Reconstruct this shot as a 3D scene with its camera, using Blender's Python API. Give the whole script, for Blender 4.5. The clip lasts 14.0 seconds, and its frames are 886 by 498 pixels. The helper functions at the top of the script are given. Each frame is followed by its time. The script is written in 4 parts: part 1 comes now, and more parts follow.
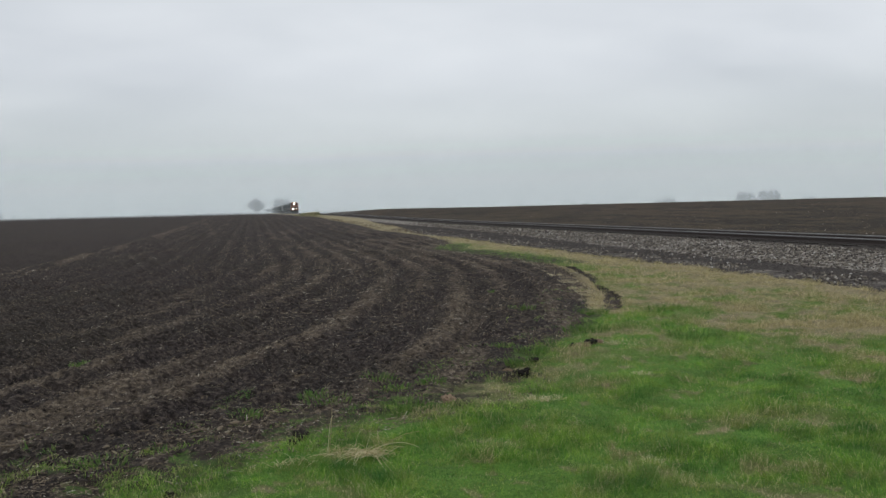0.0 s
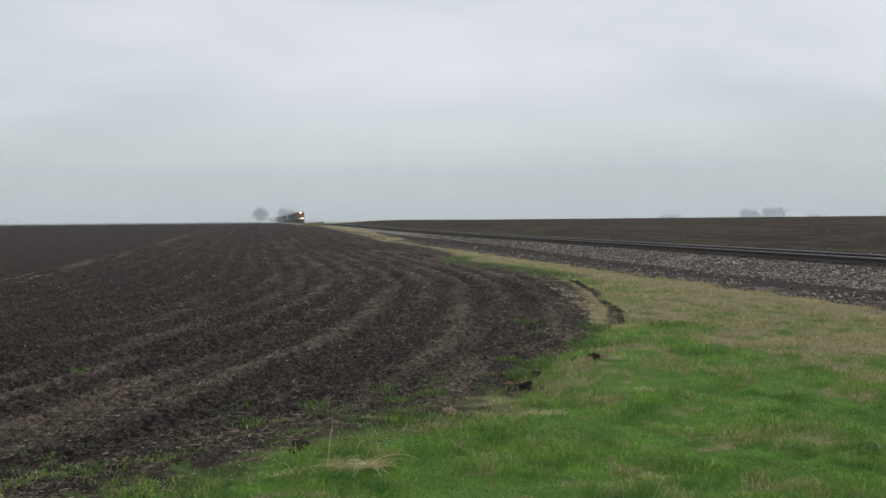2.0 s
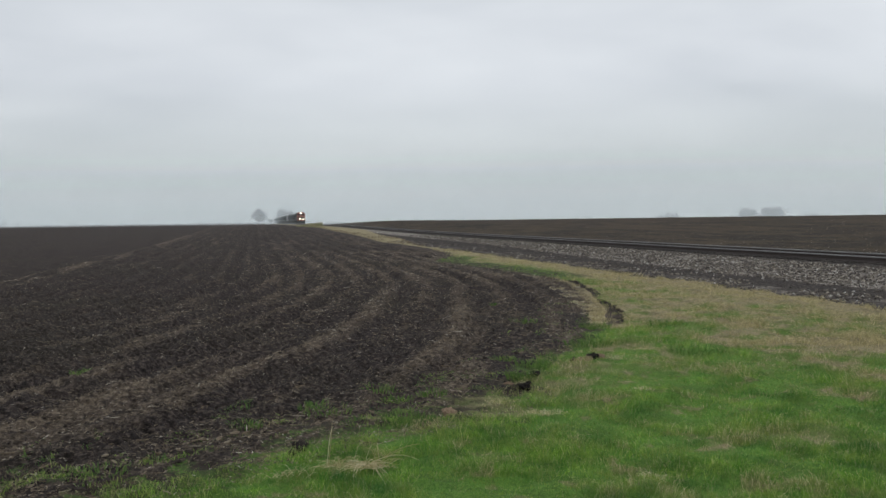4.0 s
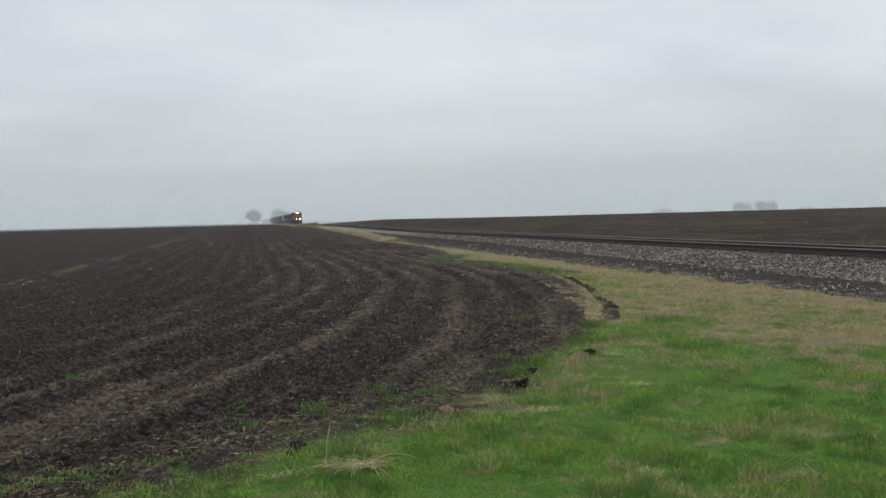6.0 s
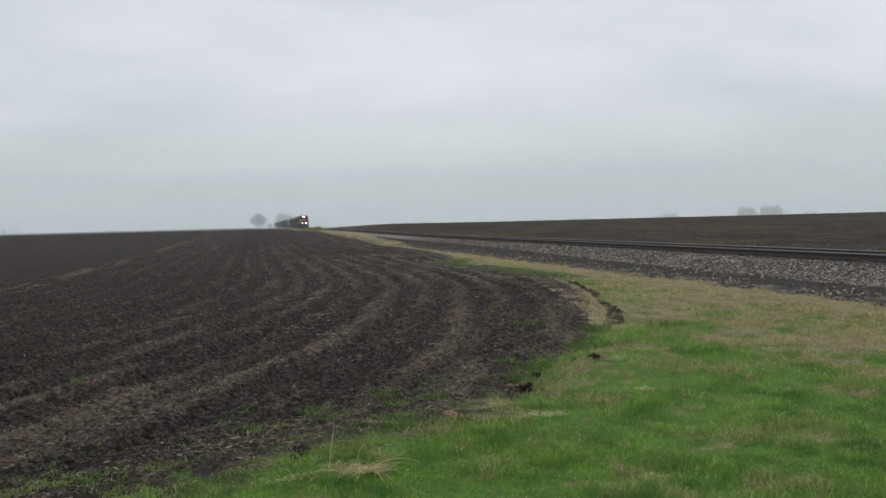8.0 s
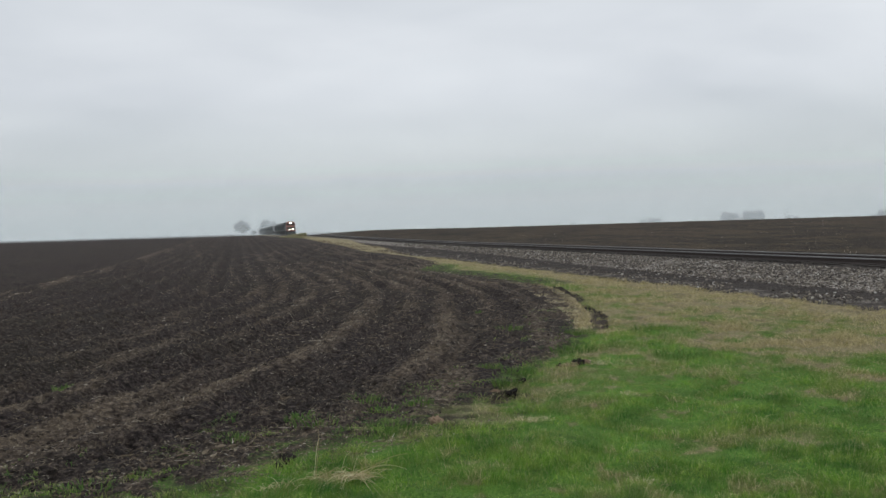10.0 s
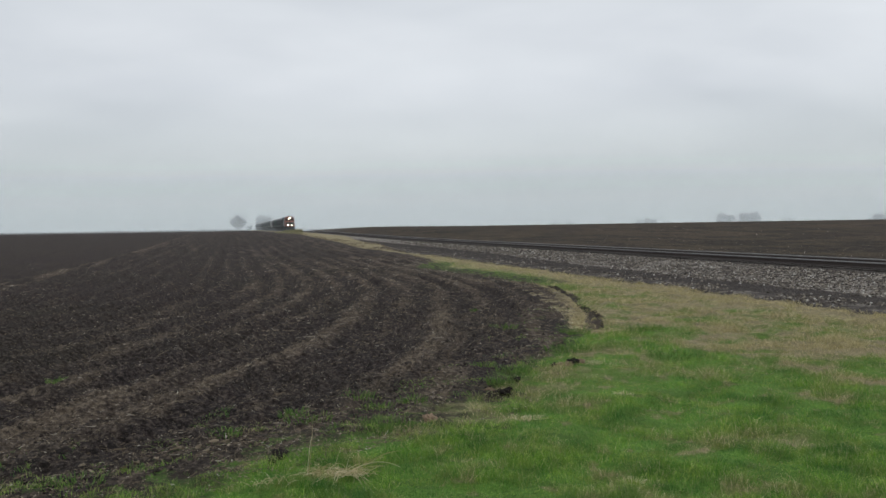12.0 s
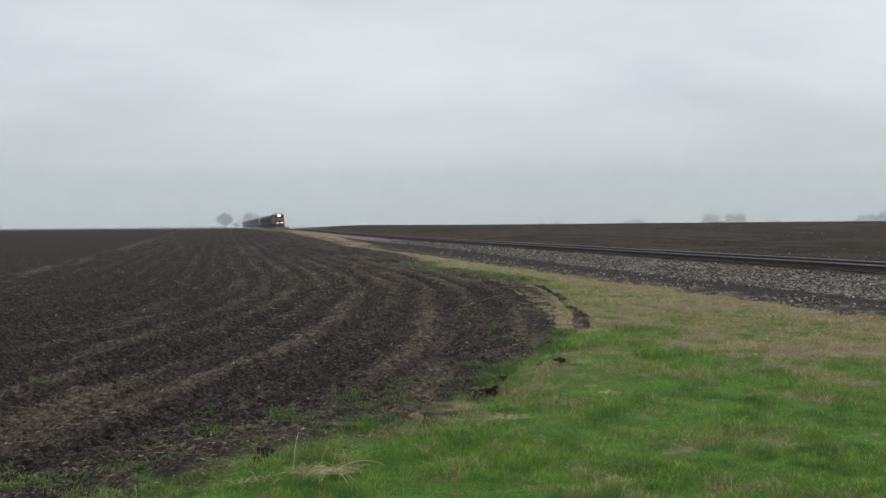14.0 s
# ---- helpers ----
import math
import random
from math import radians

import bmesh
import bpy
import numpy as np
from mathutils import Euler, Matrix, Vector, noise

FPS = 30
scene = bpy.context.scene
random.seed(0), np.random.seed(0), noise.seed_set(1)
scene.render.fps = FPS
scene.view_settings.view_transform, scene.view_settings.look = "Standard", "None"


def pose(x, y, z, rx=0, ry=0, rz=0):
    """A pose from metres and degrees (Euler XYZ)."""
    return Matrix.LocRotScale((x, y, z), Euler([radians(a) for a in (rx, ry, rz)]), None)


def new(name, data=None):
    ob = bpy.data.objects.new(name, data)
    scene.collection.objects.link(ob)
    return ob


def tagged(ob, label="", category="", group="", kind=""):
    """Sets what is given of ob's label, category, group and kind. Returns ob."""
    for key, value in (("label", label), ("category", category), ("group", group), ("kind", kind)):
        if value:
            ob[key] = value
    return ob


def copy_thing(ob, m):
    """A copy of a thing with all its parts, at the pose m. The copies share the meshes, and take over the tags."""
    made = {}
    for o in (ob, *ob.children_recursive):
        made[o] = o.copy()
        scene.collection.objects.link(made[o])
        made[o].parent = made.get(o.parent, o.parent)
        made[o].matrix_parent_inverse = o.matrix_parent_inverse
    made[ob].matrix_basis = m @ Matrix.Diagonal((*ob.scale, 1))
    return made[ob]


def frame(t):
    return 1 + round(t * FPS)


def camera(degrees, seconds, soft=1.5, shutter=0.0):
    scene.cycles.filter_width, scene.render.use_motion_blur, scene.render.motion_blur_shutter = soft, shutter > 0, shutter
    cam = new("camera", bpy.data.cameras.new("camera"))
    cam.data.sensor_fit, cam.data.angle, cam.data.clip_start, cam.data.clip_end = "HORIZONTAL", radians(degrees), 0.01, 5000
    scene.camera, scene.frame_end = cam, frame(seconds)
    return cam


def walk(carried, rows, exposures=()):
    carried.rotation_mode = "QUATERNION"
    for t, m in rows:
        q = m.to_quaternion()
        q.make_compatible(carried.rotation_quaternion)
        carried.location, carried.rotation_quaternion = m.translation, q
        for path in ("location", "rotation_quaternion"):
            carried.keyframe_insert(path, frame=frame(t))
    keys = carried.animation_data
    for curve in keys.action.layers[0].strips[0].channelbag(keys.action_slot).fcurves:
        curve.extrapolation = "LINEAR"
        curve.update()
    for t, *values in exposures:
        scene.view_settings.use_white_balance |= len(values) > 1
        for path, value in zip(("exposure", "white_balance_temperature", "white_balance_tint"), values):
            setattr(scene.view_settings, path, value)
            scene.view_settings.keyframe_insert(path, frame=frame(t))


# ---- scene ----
cam = camera(55.83, 14.0, 1.55)
EYE = 1.6
# seconds, yaw, pitch, roll of the standing hand-held camera
ROWS = [
    (0.0, -0.756, -2.829, 1.455), (0.5, -0.500, -2.373, 0.702), (1.0, 0.197, -1.949, 0.295),
    (1.5, 0.000, -1.974, 0.430), (2.0, -0.483, -2.007, 0.547), (2.5, -0.622, -2.017, 0.549),
    (3.0, -0.600, -1.898, 0.540), (5.5, -0.725, -2.121, 1.322), (6.0, -0.911, -2.113, 1.494),
    (6.5, -1.217, -2.182, 1.563), (7.0, -1.101, -2.163, 1.623), (7.5, -0.587, -1.997, 1.406),
    (10.0, -1.673, -1.423, 1.687), (10.5, -2.349, -1.431, 1.255), (11.0, -2.205, -1.649, 0.723),
    (11.5, -2.145, -1.700, 0.748), (12.0, -1.918, -1.581, 0.897), (12.5, -1.955, -1.661, 0.718),
    (13.0, -2.018, -1.896, 0.542), (13.5, -2.010, -1.803, 0.501), (14.0, -2.787, -1.673, 0.509),
]
walk(cam, [(t, pose(0, 0, EYE, 90 + pitch, roll, yaw)) for t, yaw, pitch, roll in ROWS])

# ---- world and light: overcast spring sky with a faint high sun ----
SUN_ELEV, SUN_AZ = 48.0, 35.0
world = bpy.data.worlds.new("overcast_sky")
scene.world = world
world.use_nodes = True
wn, wl = world.node_tree.nodes, world.node_tree.links
wn.clear()


def wnode(kind, **values):
    nd = wn.new(kind)
    for key, value in values.items():
        nd.inputs[key].default_value = value
    return nd


w_out = wn.new("ShaderNodeOutputWorld")
w_bg = wn.new("ShaderNodeBackground")
w_sky = wn.new("ShaderNodeTexSky")
w_sky.sky_type, w_sky.sun_disc = "NISHITA", False
w_sky.sun_elevation, w_sky.sun_rotation = radians(SUN_ELEV), radians(SUN_AZ)
w_dim = wn.new("ShaderNodeVectorMath")
w_dim.operation = "SCALE"
w_dim.inputs["Scale"].default_value = 0.08
wl.new(w_sky.outputs[0], w_dim.inputs[0])
w_co = wn.new("ShaderNodeTexCoord")
w_sep = wn.new("ShaderNodeSeparateXYZ")
wl.new(w_co.outputs["Generated"], w_sep.inputs[0])


def wmath(op, a, b=None, clamp=False):
    nd = wn.new("ShaderNodeMath")
    nd.operation, nd.use_clamp = op, clamp
    for i, q in enumerate((a, b)):
        if q is None:
            continue
        if isinstance(q, (int, float)):
            nd.inputs[i].default_value = q
        else:
            wl.new(q, nd.inputs[i])
    return nd.outputs[0]


# cloud deck: the direction is carried onto a flat layer overhead
up = wmath("ADD", wmath("MAXIMUM", w_sep.outputs[2], 0.0), 0.16)
w_cmb = wn.new("ShaderNodeCombineXYZ")
wl.new(wmath("DIVIDE", w_sep.outputs[0], up), w_cmb.inputs[0])
wl.new(wmath("DIVIDE", w_sep.outputs[1], up), w_cmb.inputs[1])
w_map = wn.new("ShaderNodeMapping")
w_map.inputs["Location"].default_value = (1.3, 0.55, 0)
w_map.inputs["Rotation"].default_value = (0, 0, radians(-14))
w_map.inputs["Scale"].default_value = (0.75, 1.0, 1)
wl.new(w_cmb.outputs[0], w_map.inputs[0])
cl_big = wnode("ShaderNodeTexNoise", Scale=0.7, Detail=3.0, Roughness=0.45, Distortion=0.35)
cl_fine = wnode("ShaderNodeTexNoise", Scale=2.6, Detail=5.0, Roughness=0.5, Distortion=0.3)
wl.new(w_map.outputs[0], cl_big.inputs["Vector"])
wl.new(w_map.outputs[0], cl_fine.inputs["Vector"])
cl = wmath("ADD", wmath("MULTIPLY", cl_big.outputs[0], 0.75), wmath("MULTIPLY", cl_fine.outputs[0], 0.25))
w_ramp = wn.new("ShaderNodeValToRGB")
w_ramp.color_ramp.elements[0].position, w_ramp.color_ramp.elements[0].color = 0.30, (0.57, 0.61, 0.66, 1)
w_ramp.color_ramp.elements[1].position, w_ramp.color_ramp.elements[1].color = 0.64, (0.785, 0.82, 0.86, 1)
wl.new(cl, w_ramp.inputs[0])
# towards the horizon the deck closes into one even grey
w_hor = wn.new("ShaderNodeMapRange")
w_hor.inputs["From Min"].default_value, w_hor.inputs["From Max"].default_value = 0.0, 0.16
wl.new(w_sep.outputs[2], w_hor.inputs[0])
w_mix = wn.new("ShaderNodeMix")
w_mix.data_type = "RGBA"
w_mix.inputs["A"].default_value = (0.465, 0.52, 0.53, 1)
wl.new(w_hor.outputs[0], w_mix.inputs["Factor"])
wl.new(w_ramp.outputs[0], w_mix.inputs["B"])
w_all = wn.new("ShaderNodeMix")
w_all.data_type = "RGBA"
w_all.inputs["Factor"].default_value = 0.94
wl.new(w_dim.outputs[0], w_all.inputs["A"])
wl.new(w_mix.outputs["Result"], w_all.inputs["B"])
wl.new(w_all.outputs["Result"], w_bg.inputs[0])
w_bg.inputs[1].default_value = 1.0
wl.new(w_bg.outputs[0], w_out.inputs[0])

sun = new("sun", bpy.data.lights.new("sun", "SUN"))
sun.data.energy, sun.data.angle, sun.data.color = 0.5, radians(30), (1, 0.97, 0.92)
sun.rotation_euler = (radians(90 - SUN_ELEV), 0, radians(180 - SUN_AZ))
scene.view_settings.exposure = 0.0


# ---- materials ----
class Mat:
    """A small builder for node materials."""

    def __init__(self, name, rough=0.9, spec=0.3, metal=0.0):
        self.m = bpy.data.materials.new(name)
        self.m.use_nodes = True
        self.n, self.l = self.m.node_tree.nodes, self.m.node_tree.links
        self.p = self.n["Principled BSDF"]
        self.p.inputs["Roughness"].default_value = rough
        self.p.inputs["Specular IOR Level"].default_value = spec
        self.p.inputs["Metallic"].default_value = metal
        self.co = self.n.new("ShaderNodeTexCoord").outputs["Object"]

    def link(self, a, b):
        self.l.new(a, b)

    def noise(self, scale, detail=4.0, rough=0.55, stretch=None, co=None):
        nd = self.n.new("ShaderNodeTexNoise")
        nd.inputs["Scale"].default_value, nd.inputs["Detail"].default_value = scale, detail
        nd.inputs["Roughness"].default_value = rough
        src = co or self.co
        if stretch:
            mp = self.n.new("ShaderNodeMapping")
            mp.inputs["Scale"].default_value = stretch
            self.link(src, mp.inputs[0])
            src = mp.outputs[0]
        self.link(src, nd.inputs["Vector"])
        return nd.outputs[0]

    def math(self, op, a, b=0.0, clamp=False):
        nd = self.n.new("ShaderNodeMath")
        nd.operation, nd.use_clamp = op, clamp
        for i, q in enumerate((a, b)):
            if isinstance(q, (int, float)):
                nd.inputs[i].default_value = q
            else:
                self.link(q, nd.inputs[i])
        return nd.outputs[0]

    def step(self, x, lo, hi):
        nd = self.n.new("ShaderNodeMapRange")
        nd.inputs["From Min"].default_value, nd.inputs["From Max"].default_value = lo, hi
        self.link(x, nd.inputs[0])
        return nd.outputs[0]

    def ramp(self, x, stops):
        nd = self.n.new("ShaderNodeValToRGB")
        e = nd.color_ramp.elements
        while len(e) < len(stops):
            e.new(0.5)
        for el, (pos, col) in zip(e, stops):
            el.position, el.color = pos, (*col, 1)
        self.link(x, nd.inputs[0])
        return nd.outputs[0]

    def mix(self, f, a, b):
        nd = self.n.new("ShaderNodeMix")
        nd.data_type = "RGBA"
        for key, q in (("Factor", f), ("A", a), ("B", b)):
            if isinstance(q, tuple):
                nd.inputs[key].default_value = (*q, 1)
            elif isinstance(q, (int, float)):
                nd.inputs[key].default_value = q
            else:
                self.link(q, nd.inputs[key])
        return nd.outputs["Result"]

    def attr(self, name):
        nd = self.n.new("ShaderNodeAttribute")
        nd.attribute_name = name
        return nd.outputs["Fac"]

    def island(self):
        return self.n.new("ShaderNodeNewGeometry").outputs["Random Per Island"]

    def any_random(self):
        return self.n.new("ShaderNodeObjectInfo").outputs["Random"]

    def color(self, c):
        if isinstance(c, tuple):
            self.p.inputs["Base Color"].default_value = (*c, 1)
        else:
            self.link(c, self.p.inputs["Base Color"])
        return self

    def bump(self, h, strength=0.5, dist=0.02):
        nd = self.n.new("ShaderNodeBump")
        nd.inputs["Strength"].default_value, nd.inputs["Distance"].default_value = strength, dist
        self.link(h, nd.inputs["Height"])
        self.link(nd.outputs[0], self.p.inputs["Normal"])
        return self


def painted(name, base, rough=0.5, metal=0.0, dirt=(0.10, 0.085, 0.07), amount=0.5, scale=1.2):
    """Paint or metal with grime in two sizes."""
    k = Mat(name, rough, 0.4, metal)
    g = k.step(k.noise(scale, 5, 0.6), 0.42, 0.75)
    f = k.step(k.noise(scale * 14, 3, 0.6), 0.35, 0.8)
    k.color(k.mix(k.math("MULTIPLY", k.math("ADD", k.math("MULTIPLY", g, 0.7), k.math("MULTIPLY", f, 0.3)), amount), base, dirt))
    return k.bump(f, 0.1, 0.01).m


def soil_material():
    k = Mat("ploughed_soil", 0.95, 0.15)
    fine, mid, big = k.noise(19, 8, 0.78), k.noise(5.5, 5, 0.65), k.noise(0.22, 3, 0.5)
    # random soil tones; the darkest stop also paints shade in small pits
    dark = k.ramp(fine, [(0.38, (0.0082, 0.0066, 0.0063)), (0.5, (0.0305, 0.0243, 0.0229)), (0.62, (0.135, 0.108, 0.092))])
    # dry crumbs and flattened residue along row shoulders; this paleness also paints furrow shading
    cover = k.math("MULTIPLY", k.attr("cover"), k.step(k.noise(9, 6, 0.75), 0.36, 0.60))
    pale = k.ramp(fine, [(0.34, (0.072, 0.054, 0.041)), (0.5, (0.175, 0.137, 0.100)), (0.64, (0.42, 0.345, 0.255))])
    col = k.mix(cover, dark, pale)
    col = k.mix(k.math("MULTIPLY", k.step(mid, 0.48, 0.72), 0.22), col, (0.080, 0.057, 0.046))
    col = k.mix(k.math("MULTIPLY", k.step(big, 0.45, 0.7), 0.25), col, (0.050, 0.048, 0.030))
    k.color(col)
    return k.bump(k.math("ADD", fine, k.math("MULTIPLY", mid, 1.5)), 0.85, 0.055).m


def far_soil_material():
    k = Mat("far_soil", 0.95, 0.12)
    fine, mid, big = k.noise(9, 6, 0.65), k.noise(1.3, 5, 0.6, (1, 0.5, 1)), k.noise(0.06, 4, 0.5)
    col = k.ramp(fine, [(0.34, (0.013, 0.0105, 0.0095)), (0.52, (0.036, 0.028, 0.024)), (0.68, (0.125, 0.098, 0.068))])
    col = k.mix(k.math("MULTIPLY", k.step(mid, 0.50, 0.66), 0.60), col, (0.085, 0.060, 0.038))
    col = k.mix(k.math("MULTIPLY", k.step(big, 0.42, 0.62), 0.50), col, (0.030, 0.028, 0.020))
    col = k.mix(k.math("MULTIPLY", k.attr("cover"), 0.42), col, (0.100, 0.074, 0.046))
    speck = k.step(k.noise(3.1, 4, 0.7, (1, 0.35, 1)), 0.62, 0.70)
    col = k.mix(k.math("MULTIPLY", speck, k.math("MULTIPLY", k.attr("cover"), 0.8)), col, (0.24, 0.185, 0.105))
    k.color(col)
    return k.bump(k.math("ADD", fine, mid), 0.8, 0.08).m


def dry_factor(k):
    """How much of the turf is last year's straw, from the 'dry' ground layer and ragged patches."""
    d = k.attr("dry")
    w = k.math("MULTIPLY", k.math("SUBTRACT", k.noise(3.2, 6, 0.75), 0.5), 1.5)
    return k.math("ADD", d, w, True)


def turf_material():
    k = Mat("turf", 0.95, 0.15)
    fine = k.noise(45, 5, 0.7)
    green = k.ramp(fine, [(0.3, (0.060, 0.135, 0.026)), (0.55, (0.150, 0.30, 0.050)), (0.75, (0.28, 0.43, 0.10))])
    straw = k.ramp(fine, [(0.3, (0.165, 0.138, 0.074)), (0.55, (0.37, 0.312, 0.185)), (0.75, (0.61, 0.52, 0.335))])
    bare = k.ramp(fine, [(0.3, (0.025, 0.021, 0.018)), (0.7, (0.075, 0.06, 0.046))])
    worn = k.math("MULTIPLY", k.step(k.noise(2.4, 6, 0.7), 0.40, 0.64), 0.55)
    straw = k.mix(worn, straw, (0.130, 0.112, 0.066))
    green = k.mix(worn, green, (0.050, 0.085, 0.022))
    green = k.mix(k.math("MULTIPLY", k.attr("dry"), 1.2, True), green, (0.14, 0.155, 0.050))
    col = k.mix(k.step(dry_factor(k), 0.25, 0.7), green, straw)
    col = k.mix(k.math("MULTIPLY", k.step(k.noise(0.9, 6, 0.7), 0.57, 0.72), 0.3), col, bare)
    edge = k.math("MULTIPLY", k.attr("bare"), k.step(k.noise(5, 5, 0.7), 0.30, 0.50))
    k.color(k.mix(edge, col, bare))
    return k.bump(fine, 0.8, 0.04).m


def leafy(k, share):
    """Thin leaves let part of the light through."""
    out = k.n["Material Output"]
    tr, mx = k.n.new("ShaderNodeBsdfTranslucent"), k.n.new("ShaderNodeMixShader")
    src = k.p.inputs["Base Color"].links[0].from_socket
    k.link(src, tr.inputs["Color"])
    mx.inputs[0].default_value = share
    k.link(k.p.outputs[0], mx.inputs[1])
    k.link(tr.outputs[0], mx.inputs[2])
    k.link(mx.outputs[0], out.inputs["Surface"])
    return k.m


def blade_material():
    k = Mat("grass_blades", 0.7, 0.2)
    r = k.island()
    green = k.ramp(r, [(0.0, (0.098, 0.228, 0.030)), (0.45, (0.240, 0.470, 0.058)), (0.80, (0.41, 0.63, 0.105)), (1.0, (0.74, 0.70, 0.31))])
    straw = k.ramp(r, [(0.0, (0.27, 0.235, 0.10)), (0.6, (0.55, 0.465, 0.235)), (1.0, (0.82, 0.71, 0.45))])
    deep = k.math("MULTIPLY", k.step(k.noise(1.9, 5, 0.7), 0.42, 0.58), 0.92)
    tufts = k.math("MULTIPLY", k.step(k.noise(8.5, 4, 0.65), 0.52, 0.66), 0.8)
    green = k.mix(k.math("MAXIMUM", deep, tufts), green, (0.043, 0.165, 0.034))
    sour = k.math("MULTIPLY", k.step(k.noise(3.3, 6, 0.7), 0.44, 0.66), 0.60)
    green = k.mix(sour, green, (0.40, 0.43, 0.11))
    green = k.mix(k.math("MULTIPLY", k.attr("dry"), 1.2, True), green, (0.27, 0.265, 0.105))
    dry = k.math("ADD", k.math("MULTIPLY", k.math("SUBTRACT", r, 0.5), 0.9), dry_factor(k))
    k.color(k.mix(k.step(dry, 0.34, 0.78), green, straw))
    return leafy(k, 0.4)


def ballast_material():
    k = Mat("ballast_bed", 0.95, 0.12)
    a = k.attr("gravel")
    v = k.n.new("ShaderNodeTexVoronoi")
    v.inputs["Scale"].default_value = 14
    k.link(k.co, v.inputs["Vector"])
    sp = k.n.new("ShaderNodeSeparateColor")
    k.link(v.outputs["Color"], sp.inputs[0])
    light = k.ramp(sp.outputs[0], [(0.0, (0.08, 0.071, 0.063)), (0.6, (0.22, 0.196, 0.17)), (1.0, (0.46, 0.415, 0.36))])
    dark = k.ramp(k.noise(20, 6, 0.7), [(0.36, (0.026, 0.022, 0.020)), (0.55, (0.056, 0.047, 0.042)), (0.70, (0.17, 0.145, 0.125))])
    ragged = k.math("ADD", a, k.math("MULTIPLY", k.math("SUBTRACT", k.noise(1.7, 5, 0.7), 0.5), 0.9))
    k.color(k.mix(k.step(ragged, 0.35, 0.65), dark, light))
    return k.bump(k.math("SUBTRACT", 1.0, v.outputs["Distance"]), 0.8, 0.05).m


def random_tones(name, stops, rough=0.9, spec=0.25, per_object=False):
    k = Mat(name, rough, spec)
    c = k.ramp(k.any_random() if per_object else k.island(), stops)
    k.color(k.mix(k.math("MULTIPLY", k.noise(30, 4, 0.6), 0.35), c, (0.05, 0.042, 0.035)))
    return k.m


M_SOIL, M_FAR = soil_material(), far_soil_material()
M_TURF, M_BLADE, M_BALLAST = turf_material(), blade_material(), ballast_material()
M_STONE = random_tones("limestone_ballast", [(0.0, (0.050, 0.043, 0.038)), (0.40, (0.110, 0.094, 0.081)), (0.74, (0.215, 0.186, 0.156)), (0.92, (0.46, 0.405, 0.32)), (1.0, (0.80, 0.78, 0.72))])
M_STRAW = random_tones("corn_residue", [(0.0, (0.09, 0.067, 0.047)), (0.6, (0.21, 0.162, 0.108)), (0.92, (0.41, 0.335, 0.23)), (1.0, (0.80, 0.74, 0.62))])
M_CLOD = random_tones("soil_clods", [(0.0, (0.020, 0.0165, 0.015)), (0.6, (0.040, 0.033, 0.029)), (1.0, (0.10, 0.082, 0.068))], 0.95, 0.15)
M_HUSK = random_tones("dry_husk", [(0.0, (0.32, 0.26, 0.18)), (0.6, (0.50, 0.42, 0.31)), (1.0, (0.70, 0.62, 0.48))], 0.8, 0.2, True)
M_EARTH = random_tones("damp_earth", [(0.0, (0.012, 0.010, 0.009)), (1.0, (0.030, 0.025, 0.022))], 0.95, 0.12, True)
M_TAN_CLOD = random_tones("dried_root_ball", [(0.0, (0.20, 0.135, 0.09)), (1.0, (0.40, 0.29, 0.20))], 0.95, 0.1, True)
K_WEED = Mat("weed_leaves", 0.7, 0.2)
K_WEED.color(K_WEED.ramp(K_WEED.island(), [(0.0, (0.07, 0.15, 0.03)), (0.7, (0.14, 0.25, 0.06)), (1.0, (0.25, 0.30, 0.10))]))
M_WEED = leafy(K_WEED, 0.35)
K_RANK = Mat("rank_weeds", 0.8, 0.2)
K_RANK.color(K_RANK.ramp(K_RANK.island(), [(0.0, (0.16, 0.18, 0.085)), (0.45, (0.25, 0.26, 0.135)), (0.8, (0.36, 0.31, 0.20)), (1.0, (0.48, 0.40, 0.27))]))
M_RANK = leafy(K_RANK, 0.3)
K_DEAD = Mat("dead_stalks", 0.7, 0.25)
K_DEAD.color(K_DEAD.ramp(K_DEAD.island(), [(0.0, (0.50, 0.41, 0.22)), (0.5, (0.70, 0.61, 0.37)), (1.0, (0.88, 0.81, 0.58))]))
M_DEAD = leafy(K_DEAD, 0.3)
M_BARK = random_tones("bare_twigs", [(0.0, (0.075, 0.066, 0.060)), (1.0, (0.14, 0.127, 0.118))])
M_TIE = random_tones("creosoted_timber", [(0.0, (0.025, 0.021, 0.018)), (1.0, (0.060, 0.050, 0.043))], 0.85, 0.3, True)
M_RAIL_SIDE = painted("rusty_rail", (0.055, 0.044, 0.040), 0.85, 0.0, (0.075, 0.056, 0.047), 0.6, 3)
M_RAIL_TOP = painted("worn_rail_head", (0.27, 0.26, 0.25), 0.5, 0.3, (0.10, 0.08, 0.07), 0.5, 2)


# ---- plan of the place: s runs along the track, v to its right ----
TH = radians(12.2)
CT, ST = math.cos(TH), math.sin(TH)
TRACK_V, VERGE_V = 18.0, 10.3


def to_sv(x, y):
    return -ST * x + CT * y, CT * x + ST * y


def to_xy(s, v):
    return -ST * s + CT * v, CT * s + ST * v


def smooth(a, b, x):
    t = np.clip((np.asarray(x, float) - a) / (b - a), 0, 1)
    return t * t * (3 - 2 * t)


def lattice(ix, iy, seed):
    h = (ix.astype(np.int64) * 374761393 + iy.astype(np.int64) * 668265263 + seed * 144665) & 0x7FFFFFFF
    h = ((h ^ (h >> 13)) * 1274126177) & 0x7FFFFFFF
    return ((h ^ (h >> 16)) & 0xFFFF) / 65535.0


